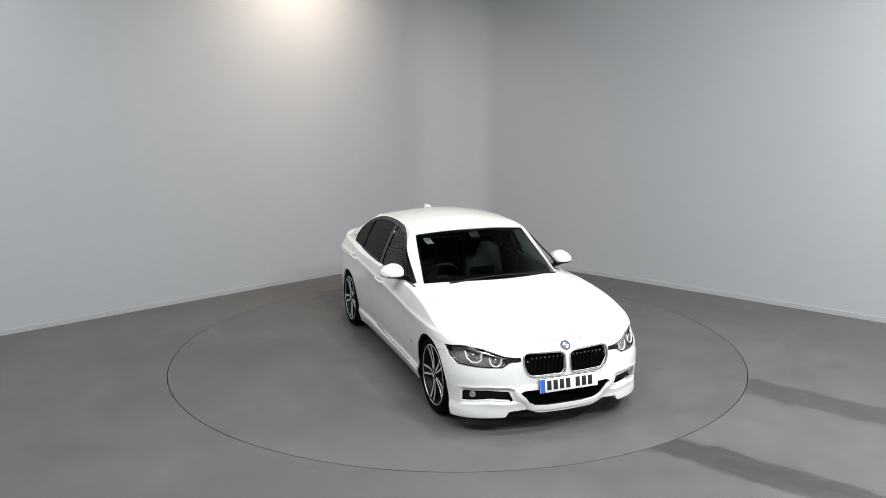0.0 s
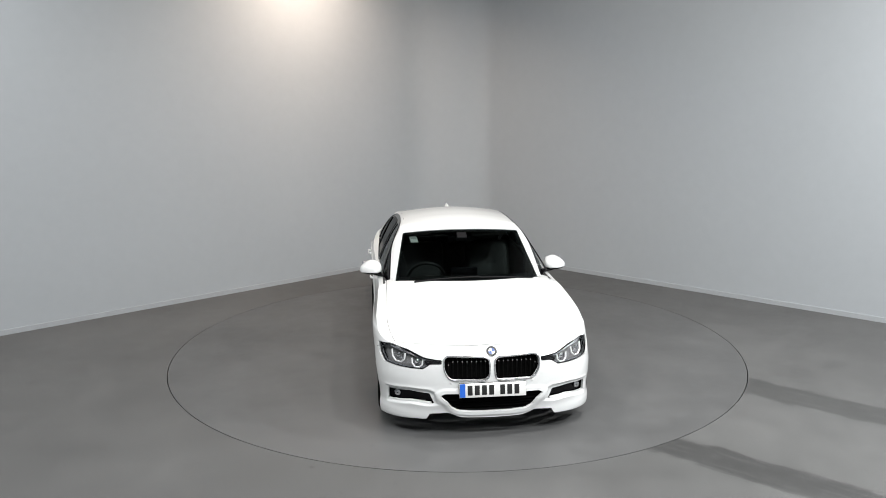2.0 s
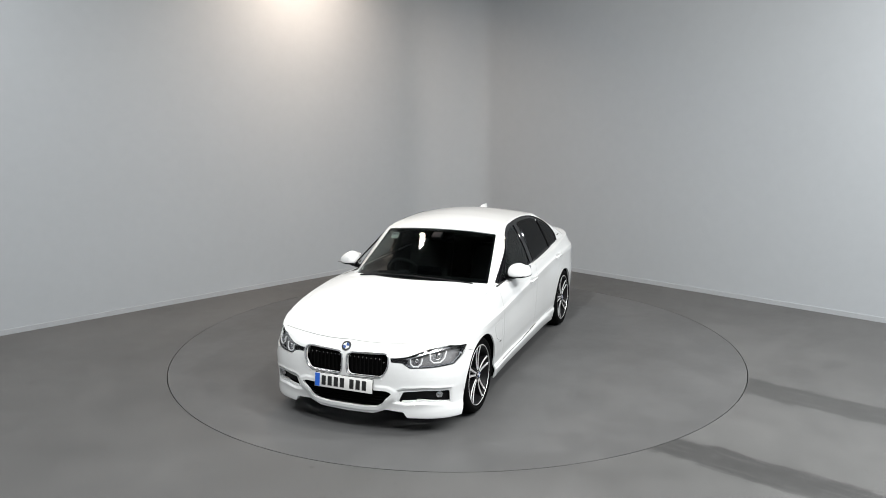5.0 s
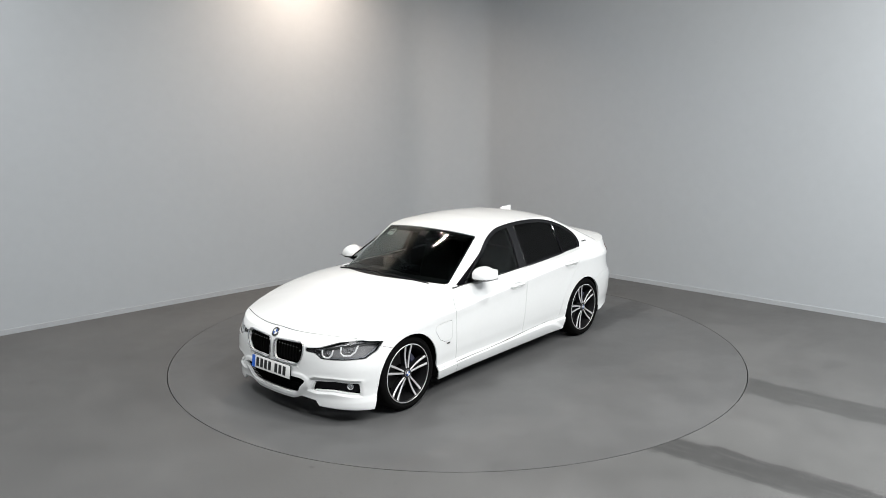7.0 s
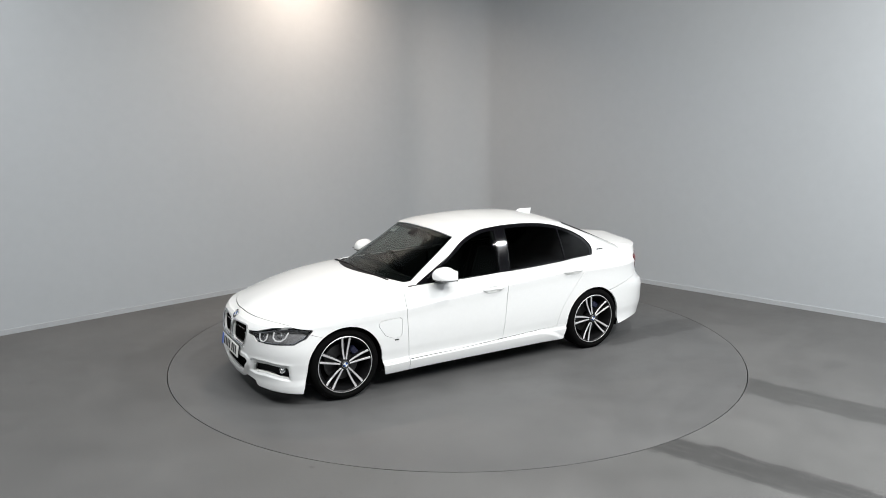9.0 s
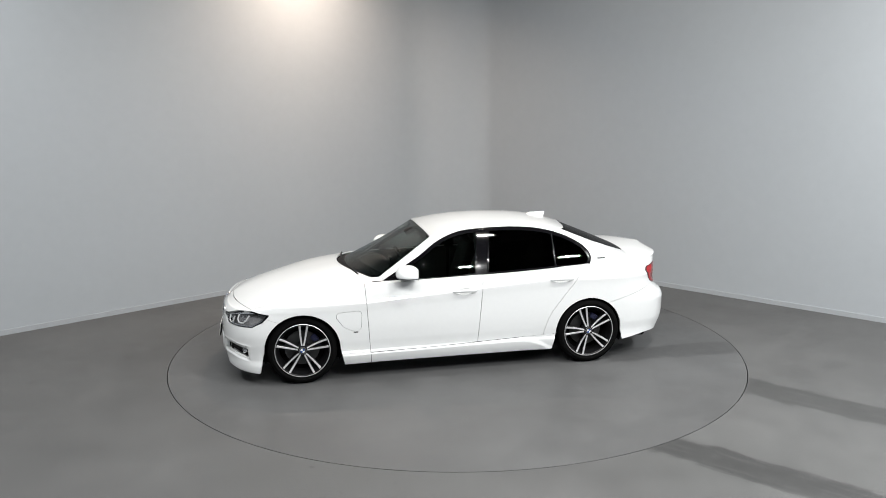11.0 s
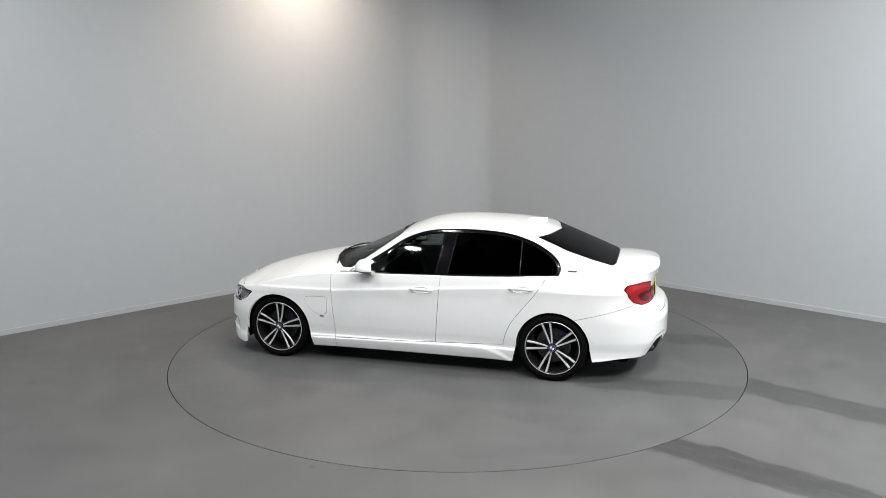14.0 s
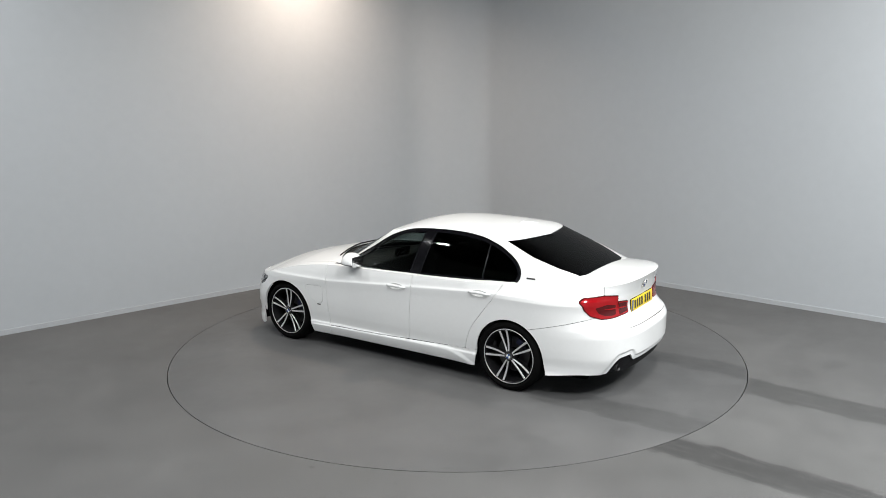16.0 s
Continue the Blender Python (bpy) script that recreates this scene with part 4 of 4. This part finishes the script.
def roundel(place, turn, radius, parent):
    """A plain round badge: dark rim, blue and white quarters."""
    base = part("badge", lathe([(0.0005, 0.004), (radius * 0.66, 0.004), (radius * 0.95, 0.003), (radius, 0.0), (radius * 0.9, -0.006), (0.0005, -0.006)], 40, "Z"), INK, parent, "round badge in blue, white and black")
    base.matrix_local = Matrix.Translation(place) @ turn
    ring = part("badge_ring", lathe([(radius * 0.95, 0.002), (radius, 0.005), (radius * 1.06, 0.0), (radius, -0.004)], 40, "Z"), CHROME, base)
    for k in range(4):
        bm = bmesh.new()
        pts = [(0, 0)] + [(0.64 * radius * math.cos(radians(90 * k + 90 * i / 8)), 0.64 * radius * math.sin(radians(90 * k + 90 * i / 8))) for i in range(9)]
        top = [bm.verts.new((x, y, 0.0055)) for x, y in pts]
        bot = [bm.verts.new((x, y, 0.003)) for x, y in pts]
        bm.faces.new(top)
        for i in range(len(pts)):
            j = (i + 1) % len(pts)
            bm.faces.new((top[i], bot[i], bot[j], top[j]))
        part("badge_field", bm, ROUNDEL_BLUE if k % 2 else PLATE_WHITE, base, smooth=False)
    return base


roundel((2.135, 0, 0.694), pose(0, 0, 0, 0, 52, 0), 0.041, car)
roundel((-2.332, 0, 0.95), pose(0, 0, 0, 0, -108, 0), 0.039, boot)
for k in range(4):
    part("model_badge", box((0.004, 0.024, 0.026), (tail_x(0.36 + 0.032 * k, 0.945) - 0.004, -(0.34 + 0.032 * k), 0.945), 0.001), CHROME, boot)
for flip in (1, -1):
    y = side_y(0.925, 0.478)
    part("wing_badge", box((0.045, 0.003, 0.012), (0.925, flip * (y + 0.001), 0.478), 0.001), STEEL, car)
    part("pillar_badge", box((0.085, 0.003, 0.013), (-1.565, flip * 0.772, 1.045), 0.001, Matrix.Rotation(radians(flip * 21), 4, "X")), STEEL, car)

# ---- twin tailpipe, aerial fin
for y in (0.435, 0.535):
    part("tailpipe", lathe([(0.031, 0.0), (0.034, -0.004), (0.034, 0.16), (0.030, 0.16), (0.029, 0.01)], 28, "X"), STEEL, car).location = (-2.315, y, 0.295)


def fin():
    bm = bmesh.new()
    rings = []
    for i in range(9):
        t = i / 8
        z = 1.368 + 0.058 * t
        a, b = -1.215 - 0.01 * t, -0.955 - 0.105 * t ** 1.4
        half = 0.036 * (1 - t) ** 0.7 + 0.006
        rings.append([bm.verts.new(((a + b) / 2 + (b - a) / 2 * math.cos(q), half * math.sin(q), z)) for q in [2 * math.pi * k / 20 for k in range(20)]])
    for a, b in zip(rings, rings[1:]):
        for k in range(20):
            bm.faces.new((a[k], a[(k + 1) % 20], b[(k + 1) % 20], b[k]))
    bm.faces.new(rings[-1])
    part("aerial_fin", bm, WHITE, car)


fin()


def mirror_unit(flip):
    """A door mirror: white cap, black base and arm, silvered glass."""
    bm = bmesh.new()
    bmesh.ops.create_uvsphere(bm, u_segments=36, v_segments=24, radius=1.0)
    for v in bm.verts:
        x, y, z = (math.copysign(abs(c) ** 0.84, c) for c in v.co)
        taper = 1 - 0.36 * max(0, y)
        v.co = Vector((0.415 + (0.120 * x if x > 0 else 0.095 * x) - 0.02 * y, 0.912 + 0.108 * y, 1.000 + (0.092 if z > 0 else 0.045) * z * taper - 0.006 * y))
        if v.co.x < 0.342:
            v.co.x = 0.342
        v.co.y *= flip
    tmp = bpy.data.meshes.new("tmp")
    bm.to_mesh(tmp)
    bm.free()
    V, F = np.array([v.co[:] for v in tmp.vertices]), [tuple(p.vertices) for p in tmp.polygons]
    bpy.data.meshes.remove(tmp)
    cap = mesh_object("door_mirror", *cut((V, F), lambda x, y, z: 0.986 - z), WHITE, car, "white door mirror cap")
    lower = cut((V, F), lambda x, y, z: z - 0.984)
    mid_ = np.array((0.42, flip * 0.912, 0.98))
    mesh_object("mirror_base", (lower[0] - mid_) * np.array((1.05, 1.04, 1.0)) + mid_, lower[1], BLACK_GLOSS, cap, "gloss black mirror underside")
    part("mirror_glass", box((0.004, 0.165, 0.105), (0.339, flip * 0.915, 1.012), 0.0015), CHROME, cap, "silvered mirror glass")
    part("mirror_arm", box((0.075, 0.13, 0.030), (0.445, flip * 0.835, 0.955), 0.012, Matrix.Rotation(radians(flip * 14), 4, "X")), BLACK_GLOSS, cap)
    part("indicator", box((0.012, 0.12, 0.007), (0.505, flip * 0.945, 0.990), 0.003, Matrix.Rotation(radians(-flip * 13), 4, "Z")), SMOKE, cap)


mirror_unit(1)
mirror_unit(-1)

# ---- wipers
for (ax, ay), (bx, by) in (((0.93, -0.52), (0.965, 0.10)), ((0.985, 0.08), (0.86, 0.60))):
    pts = []
    for k in range(9):
        t = k / 8
        x, y = ax + (bx - ax) * t, ay + (by - ay) * t
        pts.append((x + 0.015 * math.sin(math.pi * t), y, 1.006 - 0.07 * (abs(y) / 0.7) ** 2 + 0.012))
    part("wiper", tube(pts, 0.008, 6), BLACK_MATT, car)

# ---- wheels
wheel = part("wheel", lathe([(0.240, -0.004), (0.250, 0.004), (0.258, 0.0), (0.260, -0.010), (0.240, -0.020), (0.225, -0.06), (0.222, -0.20), (0.236, -0.21), (0.230, -0.195), (0.214, -0.19), (0.217, -0.05), (0.238, -0.016)], 72), GUNMETAL, car, "five twin-spoke alloy wheel")
part("rim_lip", lathe([(0.2500, 0.004), (0.2520, 0.0085), (0.2585, 0.0055), (0.259, -0.004), (0.2505, -0.003)], 84), ALLOY, wheel, "bright machined rim edge")
part("tyre", lathe([(0.247, 0.000), (0.259, 0.007), (0.284, 0.016), (0.306, 0.010), (0.318, -0.004), (0.3235, -0.020), (0.325, -0.06), (0.325, -0.15), (0.3235, -0.19), (0.316, -0.208), (0.30, -0.222), (0.262, -0.222), (0.246, -0.21)], 84), RUBBER, wheel)
part("brake_disc", lathe([(0.06, -0.10), (0.165, -0.10), (0.165, -0.126), (0.06, -0.126)], 48), STEEL, wheel)
# Dark disc standing in for the shade behind the spokes.
part("wheel_shade_disc", lathe([(0.002, -0.135), (0.219, -0.135), (0.219, -0.15), (0.002, -0.15)], 40), DARK, wheel)
cal = bmesh.new()
for a0 in range(8):
    a = radians(128 + a0 * 6)
    box((0.055, 0.05, 0.022), (0.150 * math.cos(a), -0.085, 0.148 * math.sin(a)), 0.006, Matrix.Rotation(-a, 4, "Y"), 1, cal)
part("brake_caliper", cal, BLUE, wheel, "blue brake caliper")
for k in range(5):
    for sgn in (-1, 1):
        dark, face = bmesh.new(), bmesh.new()
        for bm, top, drop, scale in ((dark, -0.006, 0.045, 1.0), (face, -0.0005, 0.004, 0.80)):
            rings = []
            for i in range(7):
                t = i / 6
                r = 0.040 + 0.204 * t
                a = radians(90 + 72 * k) + sgn * radians(11.5 - 3.0 * t)
                wd = (0.0088 + 0.0040 * t) * scale
                y = top - 0.020 * (1 - t) * 0.3 - 0.010 * math.sin(math.pi * t)
                c = Vector((r * math.cos(a), 0, r * math.sin(a)))
                n = Vector((-math.sin(a), 0, math.cos(a)))
                rings.append([bm.verts.new(c + n * u_ + Vector((0, y_, 0))) for u_, y_ in ((-wd, y - drop), (-wd, y - 0.002), (-wd * 0.8, y), (wd * 0.8, y), (wd, y - 0.002), (wd, y - drop))])
            for a_, b_ in zip(rings, rings[1:]):
                for q in range(6):
                    bm.faces.new((a_[q], a_[(q + 1) % 6], b_[(q + 1) % 6], b_[q]))
            bm.faces.new(rings[0])
            bm.faces.new(rings[-1])
        part("spoke", dark, GUNMETAL, wheel)
        part("spoke_face", face, ALLOY, wheel, "bright machined spoke face")
    a = radians(90 + 72 * k + 36)
    part("wheel_bolt", lathe([(0.001, -0.012), (0.007, -0.012), (0.008, -0.03), (0.001, -0.03)], 10), STEEL, wheel).location = (0.056 * math.cos(a), -0.006, 0.056 * math.sin(a))
part("hub", lathe([(0.002, -0.004), (0.040, -0.005), (0.062, -0.014), (0.070, -0.05), (0.002, -0.05)], 40), GUNMETAL, wheel)
part("hub_cap", lathe([(0.001, 0.004), (0.024, 0.003), (0.031, -0.001), (0.033, -0.008), (0.001, -0.008)], 32), INK, wheel, "round hub cap in blue, white and black")
part("hub_ring", lathe([(0.031, 0.003), (0.034, 0.003), (0.035, -0.006), (0.031, -0.006)], 32), CHROME, wheel)
for k in range(4):
    bm = bmesh.new()
    pts = [(0, 0)] + [(0.021 * math.cos(radians(90 * k + 15 * i)), 0.021 * math.sin(radians(90 * k + 15 * i))) for i in range(7)]
    top = [bm.verts.new((x, 0.0055, z)) for x, z in pts]
    bot = [bm.verts.new((x, 0.003, z)) for x, z in pts]
    bm.faces.new(top)
    for i in range(len(pts)):
        j = (i + 1) % len(pts)
        bm.faces.new((top[i], bot[i], bot[j], top[j]))
    part("hub_field", bm, ROUNDEL_BLUE if k % 2 else PLATE_WHITE, wheel, smooth=False)
wheel.matrix_local = pose(WHEEL_F, 0.862, AXLE, 0, -4, 0)
copy_thing(wheel, pose(WHEEL_R, 0.882, AXLE, 0, 15, 0))
copy_thing(wheel, pose(WHEEL_F, -0.862, AXLE, 0, 25, 180))
copy_thing(wheel, pose(WHEEL_R, -0.882, AXLE, 0, -40, 180))

# ---- interior
LEATHER = material("black_leather", (0.006, 0.006, 0.0058), 0.45, vary=0.15, scale=40, bump=0.2)
GREY_TRIM = material("grey_cabin_plastic", (0.02, 0.02, 0.021), 0.55, vary=0.1, scale=40, bump=0.1)


def dashboard():
    bm = bmesh.new()
    rings = []
    for i in range(17):
        y = -0.70 + 1.40 * i / 16
        hump = 0.035 * math.exp(-((y + 0.36) / 0.17) ** 2)
        sec = [(0.98 - 0.28 * (y / 0.7) ** 2, 0.90), (0.80 - 0.18 * (y / 0.7) ** 2, 0.925), (0.56, 0.92 + hump), (0.46, 0.89 + hump), (0.44, 0.80), (0.50, 0.60), (0.80, 0.45)]
        rings.append([bm.verts.new((x, y, z)) for x, z in sec])
    for a, b in zip(rings, rings[1:]):
        for k in range(6):
            bm.faces.new((a[k], a[k + 1], b[k + 1], b[k]))
    part("dashboard", bm, LEATHER, car)


dashboard()
part("screen", box((0.015, 0.26, 0.10), (0.47, 0.0, 0.955), 0.006, Matrix.Rotation(radians(-12), 4, "Y")), BLACK_GLOSS, car)
wheel_line = [(0.28 + 0.185 * 0.42 * math.cos(a), -0.36 + 0.185 * math.sin(a), 0.865 + 0.185 * 0.9 * math.cos(a)) for a in [2 * math.pi * k / 40 for k in range(40)]]
steering = part("steering_wheel", loop_tube(wheel_line, 0.016, 8), LEATHER, car)
part("steering_hub", box((0.06, 0.13, 0.12), (0.30, -0.36, 0.855), 0.025, Matrix.Rotation(radians(25), 4, "Y")), GREY_TRIM, steering)
for a in (90, 180, 270):
    c, s_ = math.cos(radians(a)), math.sin(radians(a))
    part("steering_spoke", tube([(0.29, -0.36, 0.86), (0.28 + 0.075 * c, -0.36 + 0.178 * s_, 0.865 + 0.16 * c)], 0.014, 6), CHROME if a == 180 else GREY_TRIM, steering)
for y in (-0.37, 0.37):
    seat = part("front_seat", box((0.50, 0.50, 0.16), (-0.10, y, 0.50), 0.05, segments=3), LEATHER, car)
    part("backrest", box((0.14, 0.50, 0.62), (-0.40, y, 0.80), 0.06, Matrix.Rotation(radians(-18), 4, "Y"), 3), LEATHER, seat)
    part("headrest", box((0.09, 0.26, 0.16), (-0.53, y, 1.17), 0.04, Matrix.Rotation(radians(-12), 4, "Y"), 3), LEATHER, seat)
    for d in (-0.05, 0.05):
        part("headrest_post", tube([(-0.49, y + d, 1.05), (-0.52, y + d, 1.14)], 0.006, 6), CHROME, seat)
bench = part("rear_bench", box((0.48, 1.24, 0.18), (-0.98, 0, 0.50), 0.05, segments=3), LEATHER, car)
part("backrest", box((0.14, 1.24, 0.58), (-1.28, 0, 0.80), 0.05, Matrix.Rotation(radians(-22), 4, "Y"), 3), LEATHER, bench)
for y in (-0.36, 0.0, 0.36):
    part("headrest", box((0.08, 0.24, 0.12), (-1.40, y, 1.10), 0.035, Matrix.Rotation(radians(-15), 4, "Y"), 3), LEATHER, bench)
part("parcel_shelf", box((0.50, 1.20, 0.03), (-1.66, 0, 1.03), 0.01), GREY_TRIM, car)
part("centre_console", box((0.90, 0.24, 0.22), (0.10, 0, 0.55), 0.04), GREY_TRIM, car)
part("firewall", box((0.03, 1.45, 0.60), (0.88, 0, 0.55), 0.01), DARK, car)
part("boot_bulkhead", box((0.03, 1.35, 0.75), (-1.52, 0, 0.62), 0.01), DARK, car)
for flip in (1, -1):
    for name, x0_, x1_ in (("front_door_card", -0.30, 0.76), ("rear_door_card", -1.22, -0.34)):
        part(name, box((x1_ - x0_, 0.04, 0.66), ((x0_ + x1_) / 2, flip * 0.785, 0.605), 0.015), GREY_TRIM, car)
    part("pillar_trim", box((0.10, 0.03, 0.46), (-0.33, flip * 0.68, 1.14), 0.012, Matrix.Rotation(radians(flip * 27), 4, "X")), LINING, car)
part("rear_view_mirror", box((0.03, 0.25, 0.07), (0.14, 0, 1.235), 0.012), BLACK_GLOSS, car)
part("sensor_housing", box((0.10, 0.10, 0.05), (0.26, 0, 1.275), 0.012, Matrix.Rotation(radians(24), 4, "Y")), BLACK_MATT, car)
for y in (-0.30, 0.30):
    part("sun_visor", box((0.14, 0.36, 0.014), (0.10, y, 1.285), 0.006, Matrix.Rotation(radians(14), 4, "Y")), LINING, car)
PAPER = material("white_paper", (0.72, 0.74, 0.72), 0.7, vary=0.04, scale=30)
sticker = part("windscreen_sticker", box((0.095, 0.075, 0.0015), (0, 0, 0), 0.0005), PAPER, car, "white paper slip with grey bars")
sticker.matrix_local = Matrix.Translation((0.245, -0.478, 1.252)) @ pose(0, 0, 0, 0, 27, 12)
for k in range(3):
    part("print_bar", box((0.028, 0.012, 0.0008), (-0.022, -0.020 + 0.019 * k, 0.0012)), STEEL, sticker, smooth=False)

# ---------------- motion ----------------
TURN = [(0.0, -68.58), (0.5, -70.72), (1.0, -74.19), (1.5, -78.51), (2.0, -83.4), (2.5, -88.05), (3.0, -92.8), (3.5, -97.5), (4.0, -102.3), (6.5, -125.44), (7.0, -130.15),
        (7.5, -134.8), (8.0, -139.5), (8.5, -144.2), (9.0, -148.9), (11.5, -171.72), (12.0, -176.2), (12.5, -180.7), (13.0, -185.33), (13.5, -190.06), (14.0, -194.85), (14.5, -199.6),
        (15.0, -204.4), (15.5, -209.05), (16.0, -213.73)]
OFFSET = Vector((0.236, 0.007, 0))


def motions():
    def at(a):
        return Matrix.Translation(AXIS) @ Matrix.Rotation(radians(a), 4, "Z")
    walk(car, [(t, at(a) @ Matrix.Translation(OFFSET)) for t, a in TURN])
    walk(turntable, [(t, at(a)) for t, a in TURN])


motions()
